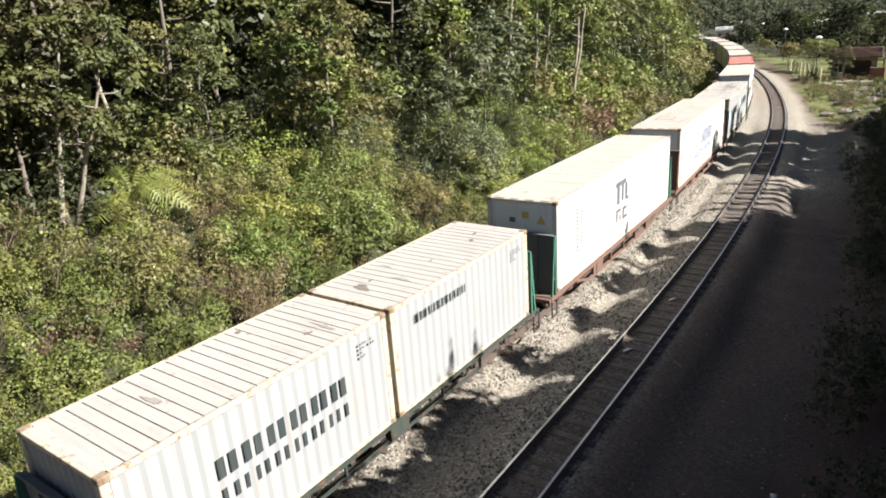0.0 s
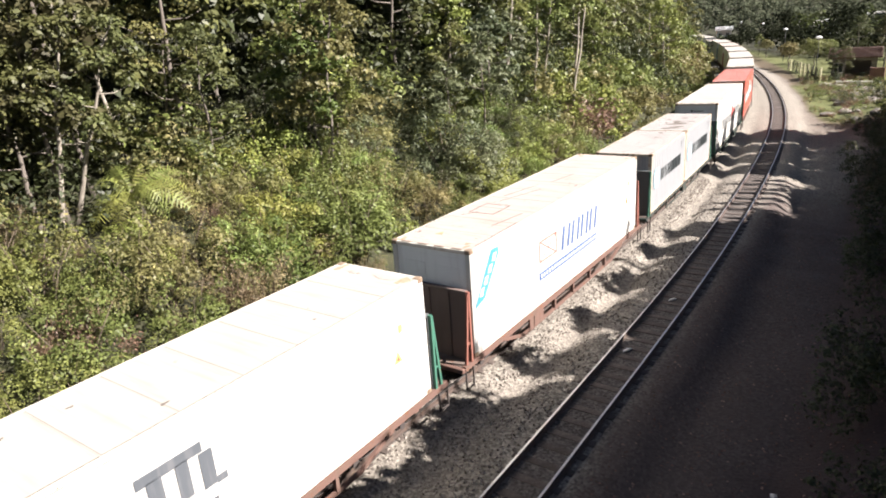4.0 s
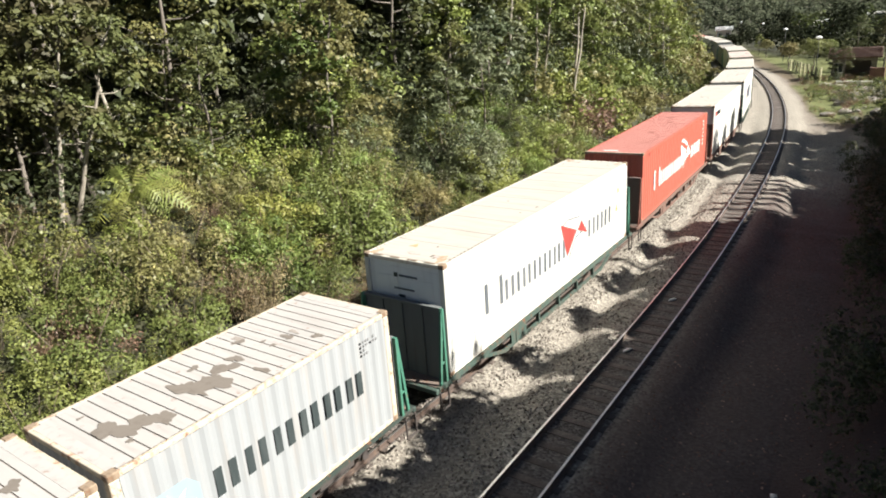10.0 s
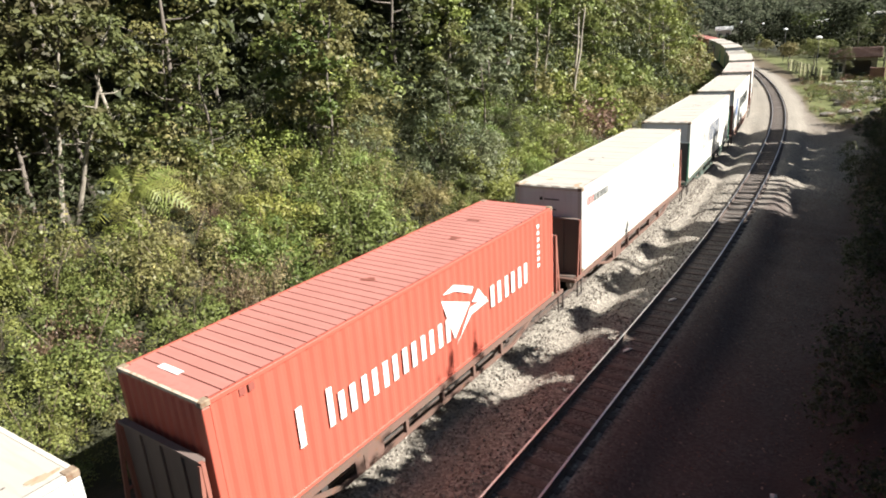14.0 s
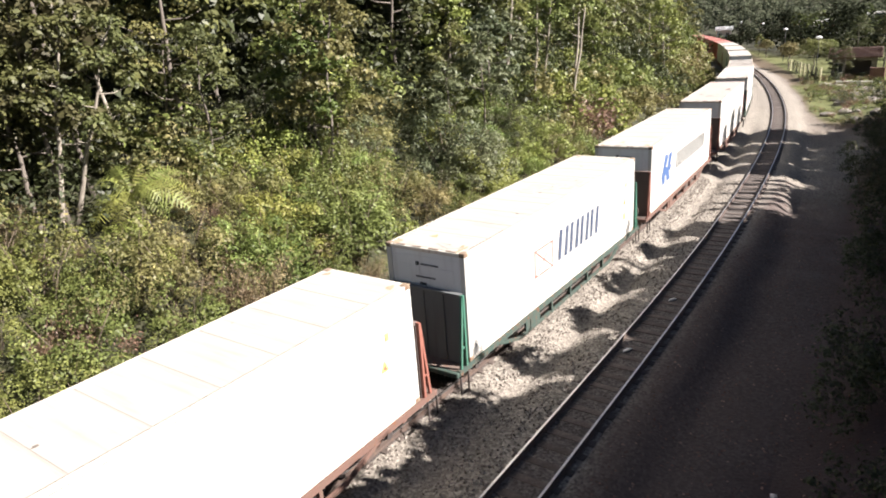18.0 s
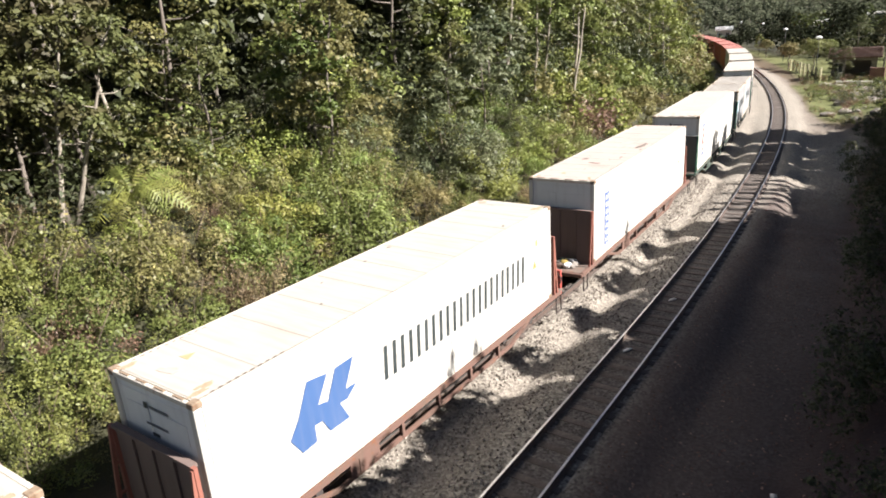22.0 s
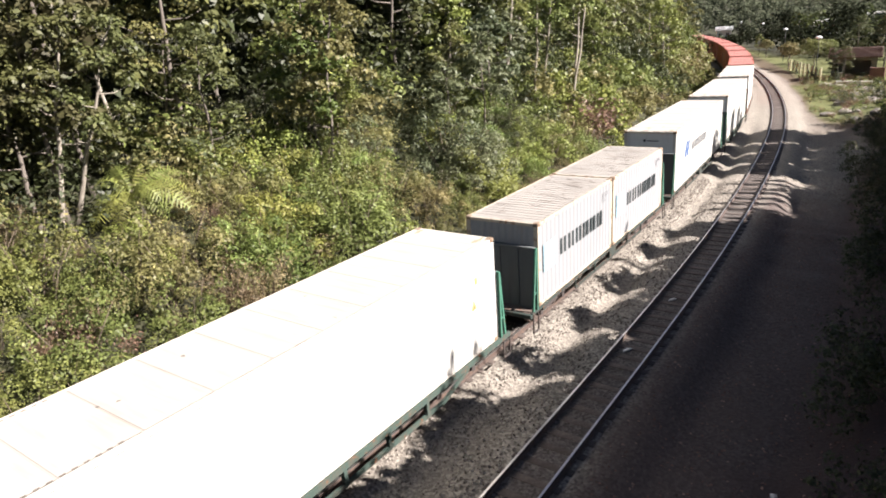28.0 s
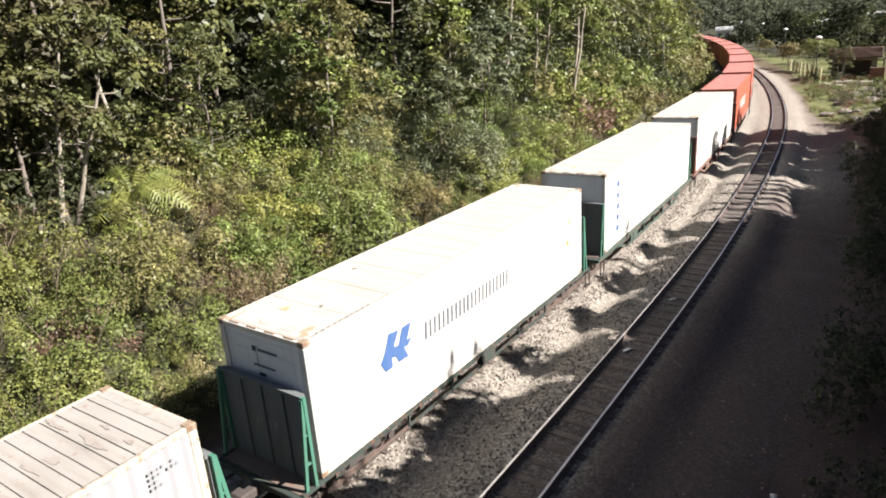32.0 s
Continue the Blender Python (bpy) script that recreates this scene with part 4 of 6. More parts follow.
    slab(red, "emblem", [((0.3, 2.2), (0.75, 2.3), (1.6, 1.95), (1.5, 1.8), (0.8, 2.12)), ((0.72, 0.75), (0.9, 0.85), (1.4, 1.45), (2.2, 1.45), (2.15, 1.3), (1.45, 1.25))], M_WHITEINK, "white curve of the pennant")
    small_print(red, 5.05, 2.45, [(0.14,)] * 7, M_WHITEINK, 0.11)
    small_print(red, -5.4, 2.6, ((0.12, 0.12),), M_REDGRIME, 0.14)
    part("header_strip", boxes((-1.12, 1.12, -6.099, -6.04, 2.80, 2.858)), M_CREAM, red, "rust-yellow steel header over the end wall")
    slab(red, "label_strip", (rect(-0.55, 0.05, -5.72, -5.58),), M_WHITEINK, "white strip on the roof end", roof=2.85)
    for x, y in ((0.1, -0.9), (0.2, 2.4), (-0.2, 4.0)):
        roof_patch(red, x, y, 0.22, 0.12, 2.85, M_REDSTAIN, rng)

    e = load(reefer("white refrigerated container with small red and dark lettering", ROW), 6)
    slab(e, "lettering", bars(-5.63, -5.13, 2.22, 2.48, 2, 0.2), M_REDINK, "red lettering as plain bars")
    slab(e, "lettering", bars(-5.05, -3.75, 2.22, 2.46, 5, 0.22), M_BLACKINK, "dark lettering as plain bars")
    roof_patch(e, -0.2, -1.6, 0.12, 0.2, 2.896, M_STAIN, rng)
    dots(e, 5)
    plates(e)

    e = load(reefer("white refrigerated container with dark slanted lettering", ROW), 7)
    slab(e, "lettering", bars(-0.87, 2.45, 1.0, 1.95, 4, 0.25, 0.2, 0.15), M_SLATEINK, BIG)
    cross(e, -2.45, -1.22, 0.95, 1.8)
    for x, y, w, d in ((-0.25, 0.4, 0.28, 0.6), (0.3, 0.9, 0.2, 0.5), (0.75, 1.4, 0.2, 0.7)):
        slab(e, "roof_patch", (rect(x - w, x + w, y - d, y + d),), M_PINK_ROOF, "brownish patch on the roof", roof=TOP)
    dots(e, 7, True)
    plates(e)

    def slanted(e, y, z, u, w0, w1, z0, z1, ink):
        pts = [((0, 0.26), (0.16, 0), (0.40, 0.02), (0.40, 0.25), (0.16, 0.465)), ((0.16, 0.465), (0.50, 0.49), (0.71, 0.83), (0.37, 0.88)), ((0.16, 0.465), (0.40, 0.25), (0.53, 0.24), (0.86, 0.315), (0.67, 0.455), (0.50, 0.49)),
               ((0.53, 0.24), (0.64, 0.03), (1.0, 0.03), (0.86, 0.315)), ((0.67, 0.455), (0.86, 0.315), (0.99, 0.46), (1.19, 0.84), (0.85, 0.83)), ((0.86, 0.315), (1.0, 0.31), (1.19, 0.45), (0.99, 0.46))]
        slab(e, "emblem", [tuple((y + a * u, z + b * u) for a, b in p) for p in pts], M_BLUEINK, "blue slanted emblem")
        slab(e, "lettering", bars(w0, w1, z0, z1, 11, 0.19, 0.3, 0.08), ink, BIG)
        dots(e, 6)
        plates(e)

    slanted(load(reefer("white refrigerated container with large blue emblem and dark lettering", ROW), 8), -4.43, 0.84, 1.5, -1.8, 4.4, 1.12, 1.88, M_BLACKINK)
    e = load(reefer("white refrigerated container with brown-stained roof and upright blue sign", ROW, roof=M_PINK_ROOF), 9)
    slab(e, "sign_strip", (rect(-5.08, -4.66, 0.35, 2.25),), M_FADEDBLUE, "upright blue sign strip")
    slab(e, "lettering", [r for k in range(7) for r in (rect(-4.99, -4.92, 0.42 + k * 0.26, 0.60 + k * 0.26), rect(-4.82, -4.75, 0.42 + k * 0.26, 0.60 + k * 0.26))], M_WHITEINK, "white bars on the blue sign", x=CW + 0.006)
    for x, y, w, d in ((-0.1, 1.0, 0.35, 0.9), (0.5, 1.6, 0.3, 0.3), (0.75, 0.6, 0.15, 0.7), (-0.5, -2.5, 0.1, 0.25), (0.1, -3.2, 0.25, 0.12)):
        roof_patch(e, x, y, w, d, 2.896, M_PINK_ROOF if w > 0.25 else M_STAIN, rng)
    dots(e, 14)
    e = load(reefer("white refrigerated container with upright red and blue sign", ROW), 10)
    slab(e, "sign_square", (rect(-5.0, -4.6, 2.14, 2.36),), M_BLUEINK, "dark blue square")
    slab(e, "sign_square", (rect(-5.0, -4.6, 0.62, 0.86),), M_BLUEINK, "dark blue square")
    slab(e, "sign_strip", (rect(-5.0, -4.6, 0.92, 2.08),), M_REDINK, "upright red sign strip")
    slab(e, "lettering", [r for k in range(3) for r in (rect(-4.92, -4.84, 1.0 + k * 0.37, 1.26 + k * 0.37), rect(-4.76, -4.68, 1.0 + k * 0.37, 1.26 + k * 0.37))], M_WHITEINK, "white bars on the red sign", x=CW + 0.006)
    dots(e, 8)
    plates(e)
    slanted(load(reefer("clean white refrigerated container with blue emblem and thin lettering", ROW), 12), -4.15, 1.28, 0.92, -2.6, 1.2, 1.4, 1.83, M_GREYINK)
    e = load(reefer("white refrigerated container with short column of blue marks", ROW), 13)
    slab(e, "lettering", [rect(-4.85, -4.6, 0.5 + k * 0.42, 0.7 + k * 0.42) for k in range(5)], M_BLUEINK, "column of blue marks")
    dots(e, 4)
    e = load(reefer("plain white refrigerated container on a rust-red wagon", ROW), 14)
    dots(e, 4)
    for i in range(15, len(STANDS)):
        wall = M_RED if (i * 7) % 3 else M_ORANGE
        e = load(dry_box(CL40, 2.85, wall, M_RED_ROOF, wall, "plain faded red corrugated forty-foot container", ROW), i)
        slab(e, "lettering", bars(-3.5, 1.6, 1.0, 1.7, 7, 0.16), M_WHITEINK, "white lettering as plain bars")


def cross(e, y0, y1, z0, z1):
    t = 0.05
    slab(e, "emblem", [rect(y0, y0 + t, z0, z1), rect(y1 - t, y1, z0, z1), rect(y0 + t, y1 - t, z0, z0 + t), rect(y0 + t, y1 - t, z1 - t, z1),
                       ((y0 + t, z0 + t), (y0 + 2.2 * t, z0 + t), (y1 - t, z1 - t), (y1 - 2.2 * t, z1 - t)), ((y1 - t, z0 + t), (y1 - 2.2 * t, z0 + t), (y0 + t, z1 - t), (y0 + 2.2 * t, z1 - t))], M_PINKINK, "faint red crossed-square emblem")


M_SMEAR = paint("brown_grey_roof_smear", (0.30, 0.265, 0.23), (0.17, 0.13, 0.10), 0.7, 0.7, fade=0.6)
M_REDSTAIN = paint("dark_red_brown_roof_stain", (0.20, 0.06, 0.04), (0.10, 0.05, 0.035), 0.5, 0.7)
M_STAIN = paint("dark_roof_stain", (0.17, 0.145, 0.12), (0.09, 0.07, 0.055), 0.5, 0.7)
build_train()


# ---------------------------------------------------------------- plants
def leaf_quads(rng, centres, facing, size, spread=0.3, slim=0.62):
    """Folded leaves at the centres; facing: the way that each roughly looks."""
    n = len(centres)
    nor = facing + spread * rng.normal(size=(n, 3))
    nor /= np.linalg.norm(nor, axis=1)[:, None] + 1e-9
    tan = np.cross(nor, rng.normal(size=(n, 3)))
    tan /= np.linalg.norm(tan, axis=1)[:, None] + 1e-9
    bit = np.cross(nor, tan)
    ln = size * rng.uniform(0.6, 1.35, (n, 1))
    w = ln * slim * rng.uniform(0.8, 1.2, (n, 1))
    q = np.empty((n, 4, 3))
    q[:, 0] = centres - tan * ln * 0.5
    q[:, 1] = centres + bit * w * 0.5 + nor * w * 0.18
    q[:, 2] = centres + tan * ln * 0.5 - nor * ln * 0.12
    q[:, 3] = centres - bit * w * 0.5 + nor * w * 0.18
    return q


def blob_points(rng, centre, radius, n, squash=0.75, hollow=0.74):
    d = rng.normal(size=(n, 3))
    d /= np.linalg.norm(d, axis=1)[:, None]
    d[:, 2] = np.where(d[:, 2] < -0.35, -d[:, 2], d[:, 2])
    r = radius * (hollow + (1 - hollow) * rng.random(n) ** 0.6)
    r *= 1 + 0.28 * np.sin(d[:, 0] * 5 + centre[0] * 3) * np.sin(d[:, 1] * 5 + centre[1]) + 0.2 * np.sin(d[:, 2] * 7 + centre[2])
    p = d * r[:, None]
    p[:, 2] *= squash
    return p + np.asarray(centre), d * 0.9 + np.array([0, 0, 0.35])


def make_tree(seed, height, crown_r, crown_z, leaves, leaf, size, bark, trunk_r=0.16, blobs=9, label="", lean=0.05, squash=0.75, full=1.0):
    """A tapered trunk with limbs; a crown of leaf clumps at the limbs' ends."""
    rng = np.random.default_rng(seed)
    e = thing("tree", pose(0, 0, -500), label, "tree", "trees of the wood")
    bm = bmesh.new()
    n = 7
    bend = rng.normal(size=2) * lean * height
    pts = [Vector((bend[0] * (k / n) ** 2 + 0.08 * rng.normal() * (k > 0), bend[1] * (k / n) ** 2 + 0.08 * rng.normal() * (k > 0), -0.3 + (height * 0.92) * k / n)) for k in range(n + 1)]
    tube(bm, pts, [trunk_r * (1 - 0.8 * k / n) for k in range(n + 1)], 8)
    quads = []
    for k in range(blobs):
        f = crown_z + (1 - crown_z) * (k + 0.5) / blobs
        i = min(int(f * n), n - 1)
        base = pts[i].lerp(pts[i + 1], f * n - i)
        a = k * 2.4 + rng.normal() * 0.4
        out = crown_r * (0.95 - 0.75 * max(0, (f - 0.6) / 0.4) ** 1.5) * rng.uniform(0.5, 0.8)
        tip = base + Vector((math.cos(a) * out, math.sin(a) * out, 0.25 * out + 0.3 * rng.random()))
        mid = base.lerp(tip, 0.5) + Vector((0, 0, -0.1 * out))
        tube(bm, [base, mid, tip], [trunk_r * 0.42 * (1.15 - f * 0.7), trunk_r * 0.25 * (1.15 - f * 0.7), 0.012], 5)
        r = crown_r * full * rng.uniform(0.23, 0.38)
        share = int(leaves * (r / crown_r) ** 2 / (blobs * 0.105))
        p, d = blob_points(rng, np.array(tip), r, int(share * 0.5), squash, 0.84)
        quads.append(leaf_quads(rng, p, d, size, 0.34))
        for _ in range(4):
            v = rng.normal(size=3)
            v[2] = abs(v[2]) * 0.6
            c = np.array(tip) + v / np.linalg.norm(v) * r * 0.85
            p, d = blob_points(rng, c, r * rng.uniform(0.32, 0.5), int(share * 0.125), squash, 0.8)
            quads.append(leaf_quads(rng, p, d, size, 0.34))
    part("trunk", bm, bark, e)
    shared("crown", quads_mesh("crown", np.concatenate(quads), LEAF[leaf]), e)
    return e


def make_shrub(seed, height, width, leaves, leaf, size, label, slim=0.5, stems=6, habit="loose"):
    """A many-stemmed shrub: a loose uneven head, a close dome, or upright wisps."""
    rng = np.random.default_rng(seed)
    e = thing("shrub", pose(0, 0, -500), label, "shrub", "shrubs beside the track")
    bm = bmesh.new()
    quads = []
    for k in range(stems):
        a, out = k * 2.4 + rng.normal() * 0.3, width * rng.uniform(0.15, 0.5)
        top = Vector((math.cos(a) * out, math.sin(a) * out, height * rng.uniform(0.5, 0.95)))
        if habit == "dome":
            top.z = height * (1 - 0.75 * (2 * out / width) ** 2) * rng.uniform(0.82, 1.0)
        mid = top * 0.5 + Vector((0, 0, 0.1 if habit != "wispy" else 0.2 * height))
        tube(bm, [(0.1 * math.cos(a), 0.1 * math.sin(a), -0.3), mid, top], [0.024, 0.016, 0.006], 5)
        if habit == "wispy":
            n = leaves // stems
            f = rng.uniform(0.25, 1.05, n)
            p = np.outer(2 * f * (1 - f), np.array(mid)) + np.outer(f * f, np.array(top)) + rng.normal(size=(n, 3)) * 0.10 * width * (0.35 + 0.5 * f[:, None])
            quads.append(leaf_quads(rng, p, np.tile([0.35 * math.cos(a), 0.35 * math.sin(a), 0.5], (n, 1)), size, 0.7, slim))
            continue
        for j in range(4):
            low = rng.uniform(0.35, 0.9) if habit == "loose" else (1.0, 0.75, 0.5, 0.3)[j]
            swell = 1.0 if habit == "loose" else (1.0, 1.12, 1.25, 1.3)[j]
            c = np.array(top) * np.array([swell, swell, low]) + rng.normal(size=3) * width * (0.10 if habit == "loose" else 0.06)
            p, d = blob_points(rng, c, width * rng.uniform(0.10, 0.19), leaves // stems // 4, 0.85, 0.6)
            quads.append(leaf_quads(rng, p, d, size, slim=slim))
    part("branchwork", bm, M_TWIG, e)
    shared("foliage", quads_mesh("foliage", np.concatenate(quads), LEAF[leaf]), e)
    return e


def make_fern(seed, height, reach, label):
    """A tree fern: a short fibrous trunk and a wheel of arching feathered fronds."""
    rng = np.random.default_rng(seed)
    e = thing("tree_fern", pose(0, 0, -500), label, "tree fern")
    part("trunk", tube(bmesh.new(), [(0, 0, -0.3), (0.05, 0, height * 0.5), (0, 0, height)], [0.12, 0.1, 0.11], 8), M_BARK, e)
    full = reach
    for k in range(21):
        a = k * 2.4 + rng.normal() * 0.15
        reach = full * rng.uniform(0.72, 1.2)
        rise, drop, quads = rng.uniform(0.3, 1.0), rng.uniform(0.7, 1.5), []
        step = 0.42 * reach / 21
        for j in range(1, 21):
            f = j / 21
            p = np.array([f * reach, 0, rise * math.sin(f * 2.2) - drop * f * f])
            slope = math.atan2(rise * 2.2 * math.cos(f * 2.2) - 2 * drop * f, reach)
            w = 0.52 * reach * 0.42 * math.sin(math.pi * min(1, f * 0.9 + 0.1)) ** 0.7
            for side in (-1, 1):
                d = np.array([0.3 + rng.normal() * 0.06, side * 0.9, -0.3 + rng.normal() * 0.08])
                d /= np.linalg.norm(d)
                c = np.array([math.cos(slope), 0, math.sin(slope)])
                e_ = p + d * w * rng.uniform(0.85, 1.1)
                quads.append([p - c * step * 0.75, e_ - c * step * 0.35, e_ + c * step * 0.2, p + c * step * 0.6])
            quads.append([p - c * step * 2.6 + (0, 0.012, 0.004), p - c * step * 2.6 - (0, 0.012, -0.004), p - (0, 0.012, -0.004), p + (0, 0.012, 0.004)])
        me = quads_mesh("frond", np.array(quads), LEAF["fern"])
        shared("frond", me, e, pose(0, 0, height - 0.05, 0, 0, math.degrees(a)))
    return e


def tree_pair(seed, height, crown_r, crown_z, leaves, leaf, size, bark, trunk_r, blobs, label, squash=0.75):
    """The same tree twice: with fine leaves for the wood's edge, and with coarse ones for its depth."""
    return tuple(make_tree(seed, height, crown_r, crown_z, n, leaf, z, bark, trunk_r, blobs, label, 0.015, squash) for n, z in ((int(leaves * 0.86), size * 0.98), (int(leaves * 0.34), size * 1.45)))


PAIRS = [
    tree_pair(11, 13.0, 3.4, 0.30, 5200, "deep", 0.27, M_BARK, 0.17, 14, "tall broad-leaved tree with dense dark green crown"),
    tree_pair(12, 11.5, 3.0, 0.30, 4700, "mid", 0.25, M_BARK, 0.14, 14, "broad-leaved woodland tree with mid-green crown"),
    tree_pair(13, 14.5, 2.4, 0.50, 3248, "mid", 0.24, M_PALEBARK, 0.15, 9, "slender tree with pale trunk and high crown"),
    tree_pair(14, 12.0, 2.8, 0.28, 4700, "deep", 0.25, M_BARK, 0.13, 14, "dark green tree with layered crown", 0.6),
    tree_pair(15, 9.5, 2.5, 0.42, 3808, "blue", 0.24, M_BARK, 0.11, 10, "young grey-green leafy tree at the wood's edge"),
    tree_pair(16, 10.0, 2.6, 0.44, 3808, "fresh", 0.25, M_BARK, 0.12, 10, "fresh green leafy tree in the sun"),
    tree_pair(17, 12.5, 2.9, 0.30, 4500, "warm", 0.25, M_BARK, 0.12, 14, "warm green tree with grey slender trunk"),
    tree_pair(19, 12.0, 2.5, 0.42, 3300, "deep", 0.24, M_PALEBARK, 0.15, 10, "slender dark green tree with pale trunk"),
    tree_pair(20, 12.0, 3.0, 0.32, 4600, "umber", 0.26, M_BARK, 0.14, 13, "brownish-green broad-leaved woodland tree"),
]
# dense-headed trees for the bank behind the camera; shade is in their leaf colour
DENSE = [make_tree(18, 12.0, 3.1, 0.40, 1250, "shade_dark", 0.56, M_BARK, 0.15, 11, "dense dark green tree on the shaded bank, leaves darkened for shade", 0.015, 0.75, 1.28),
         make_tree(14, 12.0, 2.8, 0.40, 1150, "shade_dark", 0.54, M_BARK, 0.13, 11, "dense dark green tree with layered crown, leaves darkened for shade", 0.015, 0.6, 1.28)]
TREES = [a for a, b in PAIRS]
DEEP = [b for a, b in PAIRS]
SHRUBS = [
    make_shrub(31, 2.9, 2.9, 2760, "olive", 0.099, "olive-green leafy shrub on the bank beside the train"),
    make_shrub(32, 2.4, 2.7, 2760, "mid", 0.104, "mid-green leafy shrub on the bank beside the train"),
    make_shrub(33, 2.6, 2.5, 2530, "bright", 0.101, "sunlit yellow-green broad-leaved shrub at the wood's edge", slim=0.62),
    make_shrub(34, 2.1, 2.4, 2185, "russet", 0.106, "dry russet-brown shrub with seed heads on the bank", slim=0.3, stems=16, habit="wispy"),
    make_shrub(35, 3.2, 2.8, 2645, "shade_dark", 0.106, "dark green leafy shrub, darkened for shade, at the wood's edge"),
    make_shrub(36, 2.9, 2.7, 2645, "blue", 0.104, "grey-green close-leaved bush on the bank", stems=9, habit="dome"),
    make_shrub(37, 2.2, 2.5, 2185, "straw", 0.113, "straw-coloured dry weeds on the bank beside the train", slim=0.26, stems=18, habit="wispy"),
    make_shrub(38, 2.8, 2.9, 2645, "fresh", 0.117, "fresh green dome-shaped bush in the sun", stems=9, habit="dome"),
    make_shrub(39, 2.3, 2.5, 2875, "mid", 0.090, "fine-leaved mid-green bush on the bank", stems=8),
]
FERN = make_fern(41, 1.95, 2.0, "yellow-green tree fern with arching fronds among shrubs")


def put(template, x, y, scale, turn, sink=0.0, tilt=(0, 0)):
    z = float(ground_height([x], [y])[0]) - sink
    return copy_thing(template, pose(x, y, z, tilt[0], tilt[1], turn) @ Matrix.Scale(scale, 4))


def plant(rng, s_range, q_range, gap, choose, scale, keep=None):
    s = s_range[0]
    while s < s_range[1]:
        q = q_range[0]
        step = gap * (1 + max(0, s - 60) / 130)
        while q > q_range[1] if q_range[1] < q_range[0] else q < q_range[1]:
            ss, qq = s + rng.uniform(-0.45, 0.45) * step, q + rng.uniform(-0.45, 0.45) * step
            x, y, _ = on_line(ss, qq)
            if keep is None or keep(ss, qq, x, y):
                put(choose(rng, ss, qq), x, y, rng.uniform(*scale) * (1 + max(0, s - 60) / 400), rng.uniform(0, 360), 0.1, (rng.uniform(-4, 4), rng.uniform(-4, 4)))
            q += step if q_range[1] > q_range[0] else -step
        s += step


def pick(weights):
    kinds, w = zip(*weights)
    return lambda rng, s, q: rng.choices(kinds, w)[0]


def in_sight(s, q, x, y):
    return y > 4 and x > -0.80 * y - 5 and y < 260


QUADS = {}


def quads_in(template):
    """The leaf quads of a template, for joined undergrowth."""
    if template not in QUADS:
        for o in template.children:
            if o.name.startswith(("foliage", "crown")):
                a = np.empty(len(o.data.vertices) * 3, np.float32)
                o.data.vertices.foreach_get("co", a)
                QUADS[template] = (a.reshape(-1, 4, 3), o.data.materials[0])
    return QUADS[template]


HEAPS = {}


def heap(template, x, y, scale, turn, thin=1.0, sink=0.0, big=1.0):
    """Adds a plant to the undergrowth that is joined by leaf kind."""
    q, mat = quads_in(template)
    if thin < 1:
        q = q[::int(round(1 / thin))]
    if big != 1.0:
        mid = q.mean(1, keepdims=True)
        q = mid + (q - mid) * big
    z = float(ground_height([x], [y])[0]) - sink
    c, s = math.cos(turn), math.sin(turn)
    r = np.array([[c, -s, 0], [s, c, 0], [0, 0, 1]]) * scale
    HEAPS.setdefault(mat, []).append(q @ r.T + np.array([x, y, z]))


def spots(rng, s_range, q_range, gap, grow=130):
    s = s_range[0]
    while s < s_range[1]:
        step = gap * (1 + max(0, s - 60) / grow)
        q = q_range[0]
        while q > q_range[1]:
            ss, qq = s + rng.uniform(-0.45, 0.45) * step, q + rng.uniform(-0.45, 0.45) * step
            x, y, _ = on_line(ss, qq)
            if in_sight(ss, qq, x, y):
                yield ss, qq, x, y, step / gap
            q -= step
        s += step


wood = random.Random(77)
# the bank's plants grow in patches of one kind, each a mound with gaps round it
PATCHES = []
DRY = ((0, 2.4), (3, 3.4), (6, 2.4), (1, 1.4), (8, 2.4), (4, 0.9), (5, 0.5))
SUNNY = ((2, 3.0), (7, 3.0), (1, 1.8), (0, 1.4), (3, 0.4), (4, 0.7), (8, 1.0))
STRIP = ((0, 2.4), (6, 1.8), (1, 1.8), (8, 2.0), (3, 1.0), (2, 1.0), (4, 0.5))
MIXED = ((1, 2.4), (5, 1.2), (8, 1.8), (7, 1.6), (0, 1.8), (2, 1.1), (4, 1.1), (6, 0.6))
_s = 4.0
while _s < 155:
    _q, _gap = -4.2, 2.5 * (1 + max(0, _s - 60) / 90)
    while _q > -17:
        ps, pq = _s + wood.uniform(-1, 1) * _gap * 0.42, _q + wood.uniform(-1, 1) * _gap * 0.42
        zone = STRIP if pq > -6.8 else DRY if ps < 20.5 else SUNNY if ps < 31 else MIXED
        PATCHES.append((ps, pq, wood.choices(*zip(*zone))[0], wood.uniform(0.62, 1.32), _gap))
        _q -= _gap
    _s += _gap
# patches that stand out: russet weeds, yellow-green growth by the fern, two round bushes
PATCHES += [(18.0, -13.0, 3, 0.8, 2.5), (16.9, -8.4, 3, 0.8, 2.5), (23.1, -11.0, 3, 1.15, 1.2), (19.9, -11.2, 2, 0.8, 2.5), (27.2, -12.2, 2, 1.2, 2.5), (24.8, -10.2, 2, 1.0, 2.5), (29.7, -9.3, 7, 1.35, 3.2), (37.6, -9.0, 5, 1.5, 3.2), (25.6, -7.2, 6, 0.9, 2.5), (21.5, -7.4, 6, 1.0, 2.5)]
PATCH_AT = np.array([p[:2] for p in PATCHES])
